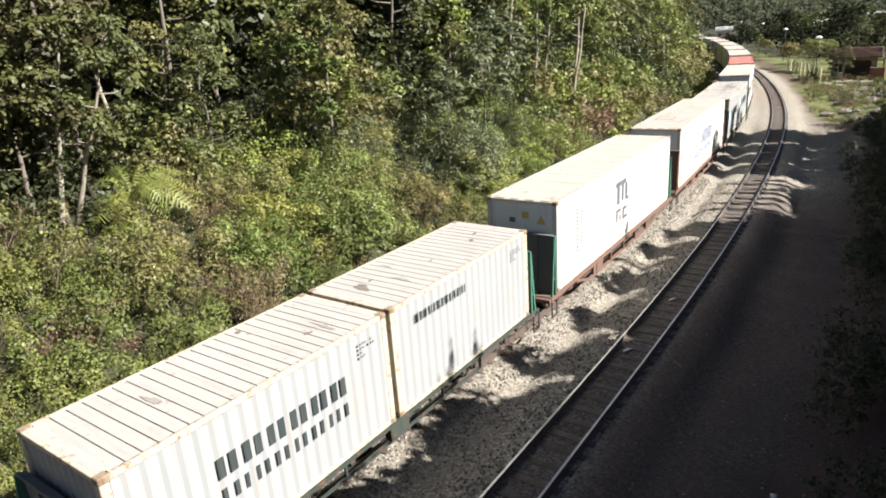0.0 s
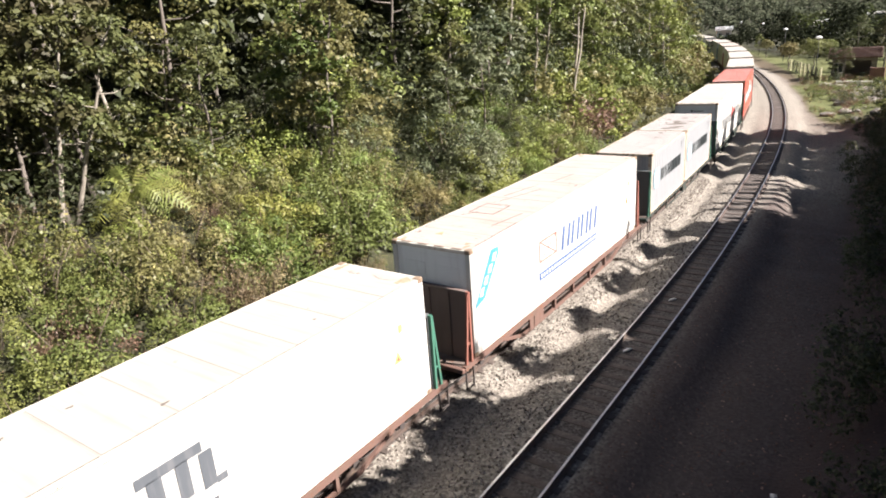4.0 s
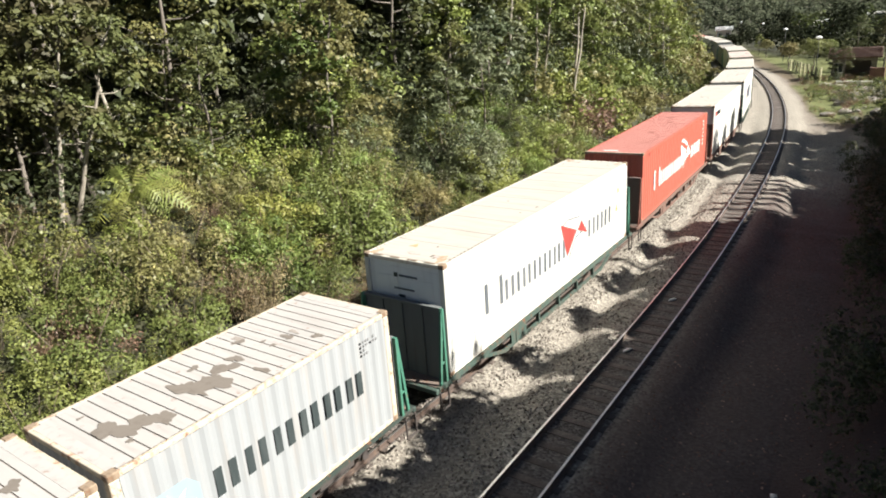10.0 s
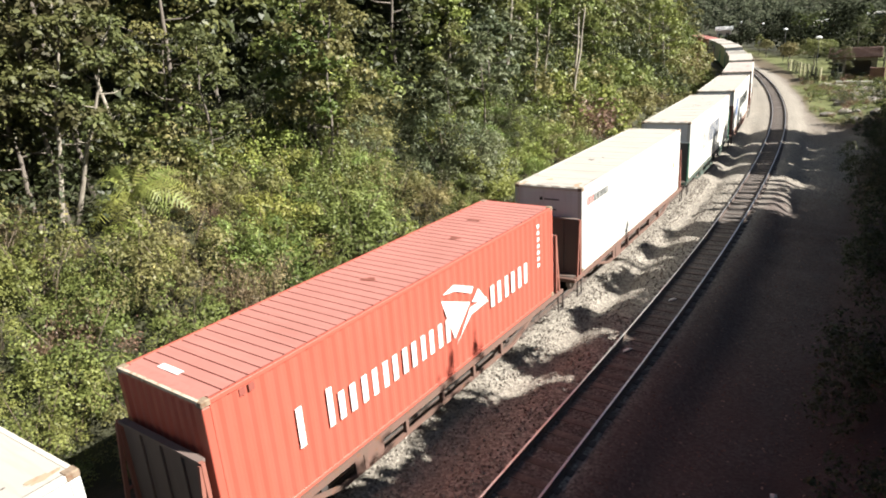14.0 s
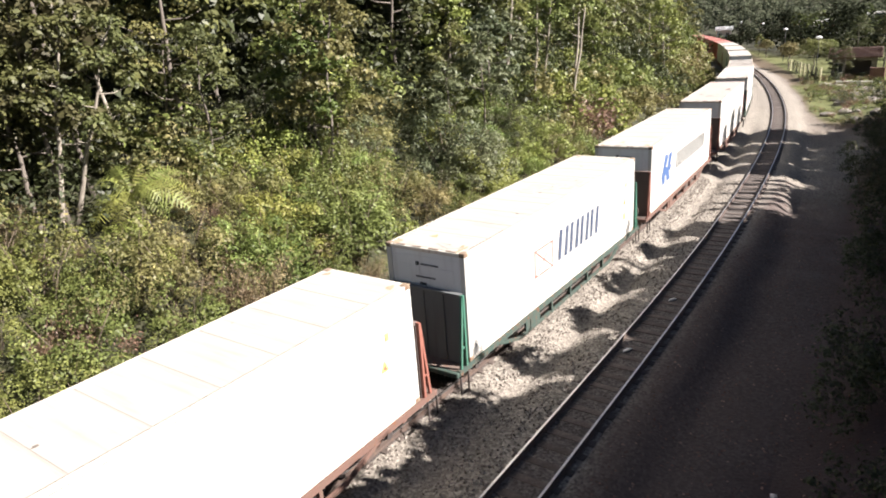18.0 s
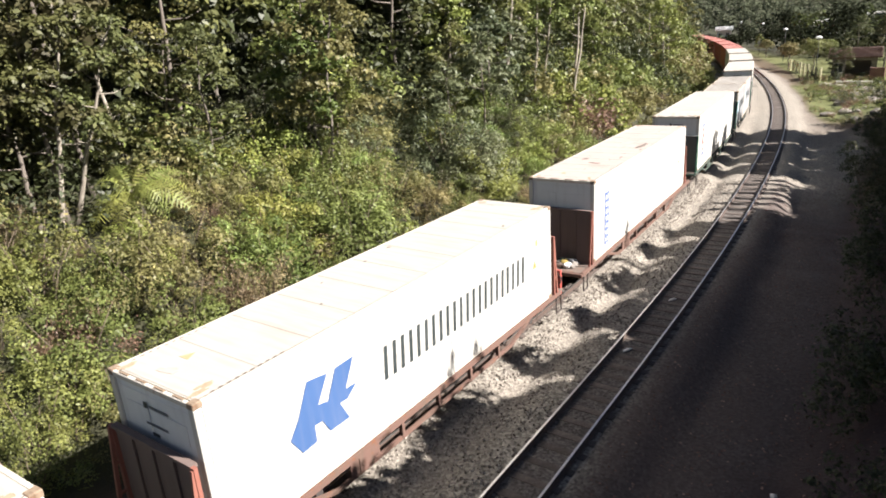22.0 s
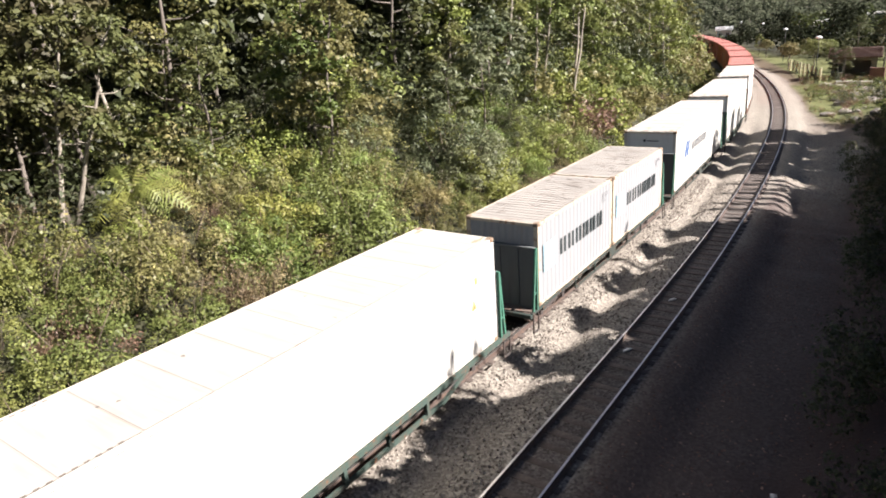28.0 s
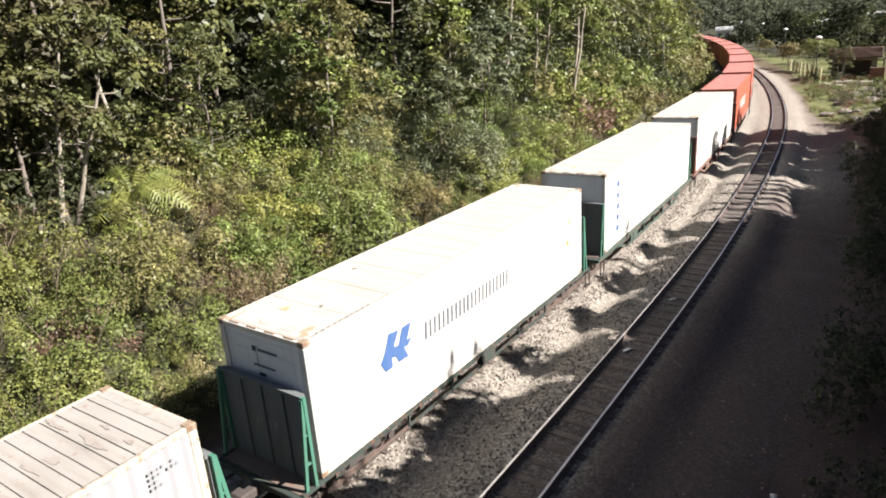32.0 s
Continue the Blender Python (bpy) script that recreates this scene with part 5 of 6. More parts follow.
HOLLOWS = ((-0.9, 32.9, 1.9), (-12.2, 22.8, 1.1), (-1.6, 36.0, 2.2), (-16.6, 28.0, 1.8), (-9.4, 33.0, 1.8))
LOW = ((-10.7, 22.6, 1.9, 0.42), (-13.0, 20.9, 1.3, 0.5), (-12.8, 22.1, 1.0, 0.5))


def patch_at(s, q):
    """The kind of plant at a place, and how tall it grows there."""
    d = np.hypot(*(PATCH_AT - (s, q)).T)
    k = int(d.argmin())
    kind, tall, gap = PATCHES[k][2:]
    return kind, tall * (1.22 - 0.62 * min(1.0, (d[k] / (0.72 * gap)) ** 2))


# gaps between the wood's trees, seen into from the line: bearings and depth
GLADES = ((-0.222, -0.145, 27, 42), (-0.290, -0.190, 27, 38), (-0.575, -0.465, 24, 33), (-0.095, -0.035, 34, 47), (0.168, 0.204, 52, 72))


def in_glade(x, y, r=1.1):
    return any(a - r / y < x / y < b + r / y and near < y < far for a, b, near, far in GLADES)


def open_ground(x, y):
    return any(math.hypot(x - a, y - b) < r for a, b, r in HOLLOWS)


for s, q, x, y, k in spots(wood, (7, 50), (-4.6, -15.2), 1.36):
    kind, tall = patch_at(s, q)
    size = tall * float(np.interp(-q, (4.6, 8, 15), (0.56, 0.88, 1.08))) * wood.uniform(0.85, 1.1)
    for a, b, r, less in LOW:
        if math.hypot(x - a, y - b) < r:
            size *= less
    if not open_ground(x, y):
        put(SHRUBS[kind], x, y, size, wood.uniform(0, 360), 0.1)
for s, q, x, y, k in spots(wood, (50, 150), (-4.6, -15.2), 1.9):
    kind, tall = patch_at(s, q)
    heap(SHRUBS[kind], x, y, tall * float(np.interp(-q, (4.6, 8, 15), (0.7, 1.0, 1.2))) * wood.uniform(0.9, 1.15) * k, wood.uniform(0, 6.28), 0.167, big=2.35)
# low weeds between the mounds
for s, q, x, y, k in spots(wood, (7, 46), (-4.3, -13.0), 1.5):
    if not open_ground(x, y):
        heap(SHRUBS[wood.choice((6, 0, 8, 3, 4))], x, y, wood.uniform(0.3, 0.5), wood.uniform(0, 6.28), 0.1, big=2.2)
for x, y, k, sc in ((1.7, 32.2, 5, 1.2), (1.5, 33.6, 5, 1.45), (0.9, 34.8, 4, 1.2)):
    put(SHRUBS[k], x, y, sc, wood.uniform(0, 360), 0.1)
for x, y, r in ((-0.9, 32.7, 0.5), (-1.7, 33.6, 0.6), (-0.2, 33.9, 0.6), (-1.4, 35.3, 0.8), (-2.4, 36.2, 0.8), (-0.6, 36.6, 0.8)):
    heap(SHRUBS[4], x, y, r, x * 3, 0.33, big=1.6)
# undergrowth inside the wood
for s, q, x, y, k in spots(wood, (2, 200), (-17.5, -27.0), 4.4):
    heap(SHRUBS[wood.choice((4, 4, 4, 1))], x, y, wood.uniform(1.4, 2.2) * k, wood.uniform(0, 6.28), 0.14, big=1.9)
for s, q, x, y, k in spots(wood, (6, 110), (-14.5, -18.5), 2.6):
    if not open_ground(x, y):
        heap(SHRUBS[wood.choice((4, 4, 1, 5, 0))], x, y, wood.uniform(0.9, 1.6) * k, wood.uniform(0, 6.28), 0.25, big=1.45)
for s, q, x, y, k in spots(wood, (2, 70), (-33.5, -42.0), 3.9):
    heap(DEEP[wood.choice((0, 3, 1))], x, y, wood.uniform(0.95, 1.25), wood.uniform(0, 6.28), 0.33, big=1.85)
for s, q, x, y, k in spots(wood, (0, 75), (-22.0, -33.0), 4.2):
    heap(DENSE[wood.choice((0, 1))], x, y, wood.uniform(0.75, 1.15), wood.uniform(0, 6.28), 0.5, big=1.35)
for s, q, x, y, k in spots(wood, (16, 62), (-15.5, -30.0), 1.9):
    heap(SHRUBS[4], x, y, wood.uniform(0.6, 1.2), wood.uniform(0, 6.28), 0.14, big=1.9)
# half-grown trees fill the edge near the bend
for s, q, x, y, k in spots(wood, (4, 26), (-14.8, -19.0), 3.2):
    if not in_glade(x, y):
        heap(DEEP[wood.choice((0, 3, 3, 0))], x, y, wood.uniform(0.36, 0.55), wood.uniform(0, 6.28), 0.5, big=1.1)


def lean_out(k, x, y, scale, lean):
    """A slender tree that leans over the bank towards the light."""
    z = ground_height([x], [y])[0] - 0.1
    copy_thing(TREES[k], pose(x, y, float(z), 0, lean, 0) @ pose(0, 0, 0, 0, 0, wood.uniform(0, 360)) @ Matrix.Scale(scale, 4))


# slender pale stems at the wood's edge
for x, y, k, sc, lean in ((-13.6, 22.3, 7, 0.76, 13), (-13.5, 23.2, 7, 0.72, 22), (-14.3, 29.9, 7, 0.80, -6), (-12.9, 31.1, 6, 0.72, 10), (-4.9, 29.5, 6, 0.80, 5), (5.4, 49.2, 2, 0.95, 6), (8.2, 53.0, 2, 0.85, 5), (9.3, 55.1, 2, 0.8, 5), (11.3, 53.2, 2, 0.9, 8), (3.8, 49.2, 2, 0.7, 5), (12.3, 56.7, 2, 1.0, 3)):
    lean_out(k, x, y, sc, lean)
# leafy young trees that fill the edge between the stems
for x, y, k, sc in ((-5.4, 30.2, 5, 0.80), (-4.6, 31.0, 5, 0.66), (-6.0, 31.4, 1, 0.8), (3.2, 41.0, 4, 0.75), (1.0, 38.2, 4, 0.62), (-16.4, 24.6, 0, 0.62), (-15.9, 23.6, 3, 0.5), (-17.4, 24.0, 0, 0.8)):
    put(TREES[k], x, y, sc, wood.uniform(0, 360), 0.1, (wood.uniform(-1, 1), wood.uniform(-1, 1)))
# the wood
EDGE = ((2, 0.5), (4, 1.6), (5, 1.6), (1, 2.4), (6, 1.8), (3, 1.2), (0, 0.6))
BROWN = ((8, 2.6), (3, 1.2), (0, 0.4))
SOMBRE = ((0, 2.4), (3, 2.0), (6, 1.6), (1, 0.5))
DARK = ((0, 2.5), (1, 2), (3, 2), (6, 1.4), (2, 0.8))
for s, q, x, y, k in spots(wood, (4, 230), (-14.2, -19.6), 3.4, 90):
    if wood.random() < 0.10 or open_ground(x, y) or in_glade(x, y):
        continue
    n_ = wood.choices(*zip(*(EDGE if s > 28 else SOMBRE if s > 23 else BROWN)))[0]
    put((TREES if s < 46 and q > -18.2 else DEEP)[n_], x, y, wood.uniform(0.56, 0.95) * k ** 0.3, wood.uniform(0, 360), 0.1, (wood.uniform(-4, 4), wood.uniform(-4, 4)))
for s, q, x, y, k in spots(wood, (0, 240), (-19.6, -33.0), 4.6, 80):
    n_ = wood.choices(*zip(*(DARK if s > 28 else SOMBRE if s > 23 else BROWN)))[0]
    if s > 90:
        heap(DEEP[n_], x, y, wood.uniform(0.85, 1.15) * k ** 0.3, wood.uniform(0, 6.28), 0.5, big=1.5)
        continue
    put(DEEP[n_], x, y, wood.uniform(0.85, 1.15) * k ** 0.3, wood.uniform(0, 360), 0.1, (wood.uniform(-4, 4), wood.uniform(-4, 4)))
# trees that lean out over the far bend
bend = random.Random(31)
for k in range(15):
    s = 94 + k * 4.8
    x, y, _ = on_line(s, bend.uniform(-8.6, -6.6))
    put(DEEP[bend.choice((1, 5, 6, 3, 4))], x, y, bend.uniform(0.74, 0.98), bend.uniform(0, 360), 0.1)
    x, y, _ = on_line(s + 2, bend.uniform(-6.4, -5.2))
    heap(SHRUBS[bend.choice((0, 1, 2, 3))], x, y, bend.uniform(1.3, 1.9), bend.uniform(0, 6.28), 0.25, big=2.2)
FERN.matrix_basis = pose(-11.1, 23.9, float(ground_height([-11.1], [23.9])[0]), 0, 0, 0) @ pose(0, 0, 0, 26, -14, 30)

# ---------------------------------------------------------------- right-hand bank
def ground_at(x, y):
    return float(ground_height([x], [y])[0])


shade = random.Random(9)


def off_the_eye(s, q, x, y):
    return math.hypot(x, y) > 5.5 and (q > 11.0 or s > 44)


def reach(x, y):
    """How near to the train the shade of the bank's trees comes, in bands along the sun's azimuth."""
    u = x * 0.309 + y * 0.951
    return float(np.interp(u, (0, 12, 14, 16, 18.2, 21, 25, 28, 30, 31.5, 39, 40.5, 56), (0.0, 0.4, 1.9, 2.5, 3.0, 2.4, 2.5, 3.0, 3.4, 6.0, 6.0, -1.5, -1.5))), u


def shade_trees(short):
    """Unseen trees on the bank beside and behind the camera, as tall as their shade is long."""
    s = -2.0
    while s < 66:
        q = 12.4 + short * 0.3
        while q < 24:
            ss, qq = s + shade.uniform(-1, 1), q + shade.uniform(-1, 1)
            x, y, _ = on_line(ss, qq)
            near, u = reach(x, y)
            near += short
            up = (qq - near) / 1.185 - float(ground_height([x], [y])[0]) - shade.uniform(0, 0.8)
            k = shade.choice((0, 1))
            size = (min(up, 12.5) - 0.45) / 12.0
            if off_the_eye(ss, qq, x, y) and u < 39.6 and x - 3.4 * size > 0.70 * y:
                # the shorter pass is trunkless crowns, added only to fill the shade
                if short:
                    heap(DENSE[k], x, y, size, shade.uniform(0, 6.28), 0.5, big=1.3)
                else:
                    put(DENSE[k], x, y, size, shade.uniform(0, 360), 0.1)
            q += 2.7 + short * 0.4
        s += 2.6 + short * 0.2


shade_trees(0.0)
shade_trees(3.4)
# lower growth added behind, out of view, shades the bank's own foot
for k in range(9):
    for qq in (14.5, 17.0, 19.5, 22.0):
        ss = min((j * 0.5 for j in range(60, 160)), key=lambda j: abs(reach(*on_line(j, qq)[:2])[1] - 39.5 - k * 2.1))
        x, y, _ = on_line(ss, qq)
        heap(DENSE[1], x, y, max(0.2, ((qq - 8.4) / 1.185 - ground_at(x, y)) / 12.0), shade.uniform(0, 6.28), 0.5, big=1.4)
# farther along the unseen trees stand in files, with slits of sun between them
for u, tip in ((13.4, 0.2), (16.6, 1.0), (20.1, 0.9), (23.4, 0.8), (26.8, 0.9), (29.6, 1.4), (41.7, -1.0), (44.9, -0.5), (48.6, -1.5), (52.2, -1.2), (54.9, -0.8)):
    for qq, less in ((12.6, 5.0), (13.6, 0.0), (16.0, 2.5), (18.5, 0.0)):
        ss = min((k * 0.5 for k in range(20, 160)), key=lambda k: abs(reach(*on_line(k, qq)[:2])[1] - u))
        x, y, _ = on_line(ss, qq)
        up = (qq - tip - less) / 1.185 - ground_at(x, y)
        size = min(up, 12.5) / 12.0
        if x - 2.6 * size > 0.69 * y and (u > 40 or qq > 13):
            m = pose(x, y, ground_at(x, y) - 0.1, 0, 0, shade.uniform(0, 360)) @ Matrix.Diagonal((min(size, 0.66 if u > 40 else 0.52), min(size, 0.66 if u > 40 else 0.52), size, 1))
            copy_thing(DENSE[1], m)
# slim unseen trees added between the files rule thin shadows across the sunlit gap
for k in range(9):
    u, qq = 31.2 + k * 0.95 + shade.uniform(-0.25, 0.25), shade.choice((13.8, 15.5, 17.5))
    ss = min((j * 0.5 for j in range(20, 160)), key=lambda j: abs(reach(*on_line(j, qq)[:2])[1] - u))
    x, y, _ = on_line(ss, qq)
    size = ((qq - shade.uniform(2.2, 4.6)) / 1.185 - ground_at(x, y)) / 11.6
    if x - 0.6 > 0.69 * y:
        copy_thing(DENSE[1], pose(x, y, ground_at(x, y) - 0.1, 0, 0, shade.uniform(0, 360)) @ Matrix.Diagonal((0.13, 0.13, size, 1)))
# squeezed trees out of view, added for shadow tips on the passing containers
for x, y, top in ((13.3, 9.64, 12.85), (13.0, 9.2, 12.2), (14.0, 10.6, 12.6), (20.6, 19.7, 12.8)):
    g = ground_at(x, y) - 0.1
    copy_thing(DEEP[3], pose(x, y, g, 0, 0, shade.uniform(0, 360)) @ Matrix.Diagonal((0.16, 0.16, (top - g) / 11.0, 1)))
plant(shade, (6, 60), (9.6, 13.0), 1.8, pick([(SHRUBS[4], 1)]), (0.6, 1.0), off_the_eye)


# ---------------------------------------------------------------- far woods
ROOFS = ((100.4, 229.0), (110.3, 190.3), (122.2, 183.0))
OPEN = ((0.4387, 0.03, 0.0256, 240), (0.4637, 0.03, 0.0151, 250), (0.496, 0.028, 0.0183, 206), (0.531, 0.02, 0.0271, 142), (0.58, 0.02, 0.0165, 215), (0.667, 0.02, 0.0085, 215))


def far_woods():
    """Wooded slopes beyond the houses: rows of crowns, the farther the coarser."""
    rng = np.random.default_rng(55)
    woods = {"far": [], "slope": [], "farther": []}
    d = 112.0
    while d < 700:
        a = -0.15
        gap = 3.4 + d * 0.0095
        while a < 0.90:
            x, y = d * math.sin(a) + rng.normal() * gap * 0.3, d * math.cos(a) + rng.normal() * gap * 0.3
            q = float(lateral([x], [y])[1][0])
            clear = 20 if d < 122 else 15 if d < 146 else 9
            # low where the lamps and the distant roofs look over it
            lines = [8.6 - drop * d for k, w, drop, e in OPEN if abs(x / y - k) < w and d < e]
            if (q > clear or (q < -13 and d > 235 and a > 0.15)) and not any(math.hypot(x - hx - 3, y - hy) < 9 for hx, hy in ROOFS):
                z = ground_at(x, y)
                h = rng.uniform(6, 10) if d < 240 else rng.uniform(5, 9)
                if lines:
                    h = min(h, min(lines) - z - 1.2)
                # nearer crowns mostly take the tone with shade in it, others the lit ones
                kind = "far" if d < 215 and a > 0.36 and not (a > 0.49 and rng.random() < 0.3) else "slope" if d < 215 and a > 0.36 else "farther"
                for _ in range(4 if h > 1 else 0):
                    c = (x + rng.normal() * 1.5, y + rng.normal() * 1.5, z + h * rng.uniform(0.2, 0.85))
                    r = min(rng.uniform(1.6, 2.8), h * 0.5)
                    p, f = blob_points(rng, c, r, 30 if d < 240 else 14, 0.9)
                    woods[kind].append(leaf_quads(rng, p, f, 0.72 if d < 240 else 1.35, slim=0.75))
            a += gap / d
        d += gap * 1.5
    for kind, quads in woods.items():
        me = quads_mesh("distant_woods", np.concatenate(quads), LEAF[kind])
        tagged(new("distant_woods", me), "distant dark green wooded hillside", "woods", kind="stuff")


far_woods()


# ---------------------------------------------------------------- house, yard and lamps
M_TILE = piece_paint("weathered_roof_tiles", (0.098, 0.058, 0.047), (0.19, 0.12, 0.095), scale=3)
M_WALL = paint("grey_house_wall", (0.19, 0.17, 0.15), (0.18, 0.15, 0.12), 0.4, 0.9)
M_PLASTER = paint("white_plaster", (0.72, 0.70, 0.66), (0.4, 0.36, 0.3), 0.4, 0.9)
M_POST = paint("dark_lamp_post", (0.035, 0.035, 0.034), (0.15, 0.13, 0.11), 0.4, 0.55, metallic=0.3)
M_WOOD = piece_paint("pale_fence_wood", (0.30, 0.28, 0.16), (0.46, 0.44, 0.27), scale=4)
M_GLASS, _t, _b = nodes_of("dark_window_glass")
_b.inputs["Base Color"].default_value, _b.inputs["Roughness"].default_value = (0.03, 0.035, 0.04, 1), 0.12
M_SHEET = paint("bright_sheet_roof", (0.9, 0.9, 0.88), (0.6, 0.58, 0.55), 0.2, 0.4)
M_LENS, _t, _b = nodes_of("white_lamp_globe")
_b.inputs["Base Color"].default_value, _b.inputs["Roughness"].default_value = (0.95, 0.95, 0.95, 1), 0.25


def house(x, y, turn, w, d, h, label, wall, open_front, tiles=None):
    tiles = tiles or M_TILE
    e = thing("house", pose(x, y, ground_at(x, y) - 0.2, 0, 0, turn), label, "house")
    front, back = -d / 2, -d / 2 + 0.2
    walls = [(-w / 2, w / 2, d / 2 - 0.2, d / 2, 0, h), (-w / 2, -w / 2 + 0.2, front, d / 2 - 0.2, 0, h), (w / 2 - 0.2, w / 2, front, d / 2 - 0.2, 0, h)]
    if open_front:
        walls += [(-w / 2 + 0.2, -w / 2 + 1.4, front, back, 0, h), (w / 2 - 0.6, w / 2 - 0.2, front, back, 0, h), (-w / 2 + 1.4, w / 2 - 0.6, front, back, h - 0.4, h)]
    else:
        walls.append((-w / 2 + 0.2, w / 2 - 0.2, front, back, 0, h))
    for row in walls:
        part("wall", boxes(row), wall, e)
    roof = part("roof", bmesh.new(), tiles, e)
    rise = d * 0.24
    bm = bmesh.new()
    for y0, y1 in ((-1, 0), (1, 0)):
        a = [(-w / 2 - 0.5, y0 * (d / 2 + 0.6), h - 0.1), (w / 2 + 0.5, y0 * (d / 2 + 0.6), h - 0.1), (w / 2 + 0.5, 0, h + rise), (-w / 2 - 0.5, 0, h + rise)]
        lo, hi = [bm.verts.new(v) for v in a], [bm.verts.new((v[0], v[1], v[2] + 0.14)) for v in a]
        bm.faces.new(hi)
        bm.faces.new(lo[::-1])
        for i in range(4):
            bm.faces.new((lo[i], lo[(i + 1) % 4], hi[(i + 1) % 4], hi[i]))
        for k in range(9):
            f = (k + 0.3) / 9
            yy, zz = y0 * (d / 2 + 0.6) * (1 - f), h - 0.1 + (rise + 0.1) * f + 0.17
            part("tile_course", beam(bmesh.new(), (-w / 2 - 0.5, yy, zz), (w / 2 + 0.5, yy, zz), 0.34, 0.05), tiles, roof)
    bmesh.ops.recalc_face_normals(bm, faces=bm.faces)
    bm.to_mesh(roof.data)
    bm.free()
    for xx in (-w / 2 + 0.75,) if open_front else (-w * 0.25, w * 0.25):
        win = part("window", boxes((-0.5, 0.5, -0.03, 0.03, 0, 1.1)), M_GLASS, e, m=pose(xx, -d / 2 - 0.032, 1.0))
        part("window_frame", boxes((-0.56, 0.56, -0.035, 0.03, 1.1, 1.16), (-0.56, 0.56, -0.06, 0.03, -0.07, 0), (-0.56, -0.5, -0.035, 0.03, 0, 1.1), (0.5, 0.56, -0.035, 0.03, 0, 1.1), (-0.025, 0.025, -0.036, -0.03, 0, 1.1)), M_PLASTER, win)
    return e


house(55.0, 86.0, -32, 4.9, 4.0, 2.8, "low house with red-brown tiled roof and open carport", M_WALL, True)
house(110.3, 190.3, -40, 9.0, 6.0, 3.4, "distant house with pale sheet roof among trees", M_PLASTER, False, M_PLASTER)
house(122.2, 183.0, -40, 6.0, 6.0, 4.6, "distant house with pale sheet roof among trees", M_PLASTER, False, M_PLASTER)
house(100.4, 229.0, -24, 4.6, 4.5, 3.0, "small distant white house with pale sheet roof", M_PLASTER, False, M_SHEET)


def white_wall():
    e = thing("garden_wall", pose(49.4, 76.7, ground_at(49.4, 76.7), 0, 0, -42), "low white plastered garden wall", "wall")
    part("wall", boxes((-1.9, 1.9, -0.1, 0.1, -0.3, 0.45)), M_PLASTER, e)
    part("coping", boxes((-1.95, 1.95, -0.14, 0.14, 0.452, 0.52), bevel=0.01), M_PLASTER, e)


white_wall()


def brick_pier(x, y):
    """A red brick pier beside the drive, in courses."""
    e = thing("gate_pier", pose(x, y, ground_at(x, y), 0, 0, -40), "red-brown brick wall end beside the house", "wall")
    me = mesh_box("brick_course", M_BRICK, (-0.75, 0.75, -0.16, 0.16, 0.0, 0.17), bevel=0.012)
    for k in range(10):
        shared("brick_course", me, e, pose(0.02 * (k % 2), 0, -0.2 + k * 0.18))
    part("coping", boxes((-0.82, 0.82, -0.22, 0.22, 1.62, 1.72), bevel=0.015), M_BRICK, e)


M_BRICK = piece_paint("red_brown_brick", (0.13, 0.065, 0.048), (0.21, 0.11, 0.08), scale=5)
brick_pier(53.2, 78.6)


def lamp_post(x, y, top):
    z = ground_at(x, y)
    e = thing("street_lamp", pose(x, y, z), "grey street lamp post with bright white lamp head", "street lamp", "lamps along the road")
    h = top - z
    part("pole", tube(bmesh.new(), [(0, 0, -0.3), (0, 0, h * 0.5), (0, 0, h)], [0.055, 0.045, 0.035], 10), M_POST, e)
    part("arm", tube(bmesh.new(), [(0, 0, h - 0.1), (-0.25, -0.35, h + 0.12), (-0.5, -0.7, h + 0.15)], [0.04, 0.035, 0.03], 8), M_POST, e)
    bm = bmesh.new()
    bmesh.ops.create_uvsphere(bm, u_segments=14, v_segments=8, radius=0.36)
    bmesh.ops.scale(bm, vec=(1, 1.15, 0.46), verts=bm.verts)
    part("lamp_head", bm, M_LENS, e, "white lamp head", pose(-0.55, -0.85, h + 0.12))
    part("lamp_base", tube(bmesh.new(), [(-0.55, -0.85, h - 0.16), (-0.55, -0.85, h - 0.02)], [0.16, 0.30], 12), M_POST, e, "dark base under the lamp head")


for x, y in ((103.0, 222.1), (89.9, 181.2), (64.0, 120.6), (47.5, 81.6)):
    lamp_post(x, y, 5.1)


def yard_fence():
    e = thing("fence", Matrix(), "row of pale wooden fence posts with rails round the yard", "fence")
    a, b = Vector((49.2, 83.4)), Vector((55.5, 102.2))
    n = 8
    tops = []
    me = mesh_box("post", M_WOOD, (-0.12, 0.12, -0.10, 0.10, -0.3, 1.65), bevel=0.015)
    for k in range(n + 1):
        p = a.lerp(b, k / n)
        z = ground_at(p.x, p.y)
        shared("post", me, e, pose(p.x, p.y, z, 0, 0, 18))
        tops.append((p.x, p.y, z))
    for h in (0.6, 1.2):
        for p, q in zip(tops, tops[1:]):
            part("rail", beam(bmesh.new(), (p[0], p[1], p[2] + h), (q[0], q[1], q[2] + h), 0.05, 0.08), M_WOOD, e)


yard_fence()
yard = random.Random(4)
YARD_TREES = ((69.5, 141.0, 1, 0.38), (62.5, 103.5, 5, 0.42), (51.6, 84.6, 3, 0.36), (52.4, 83.8, 0, 0.33), (56.2, 79.6, 1, 0.40), (61.0, 89.0, 0, 0.60), (63.5, 85.0, 3, 0.62), (66.0, 92.0, 1, 0.7), (61.0, 95.0, 0, 0.6))
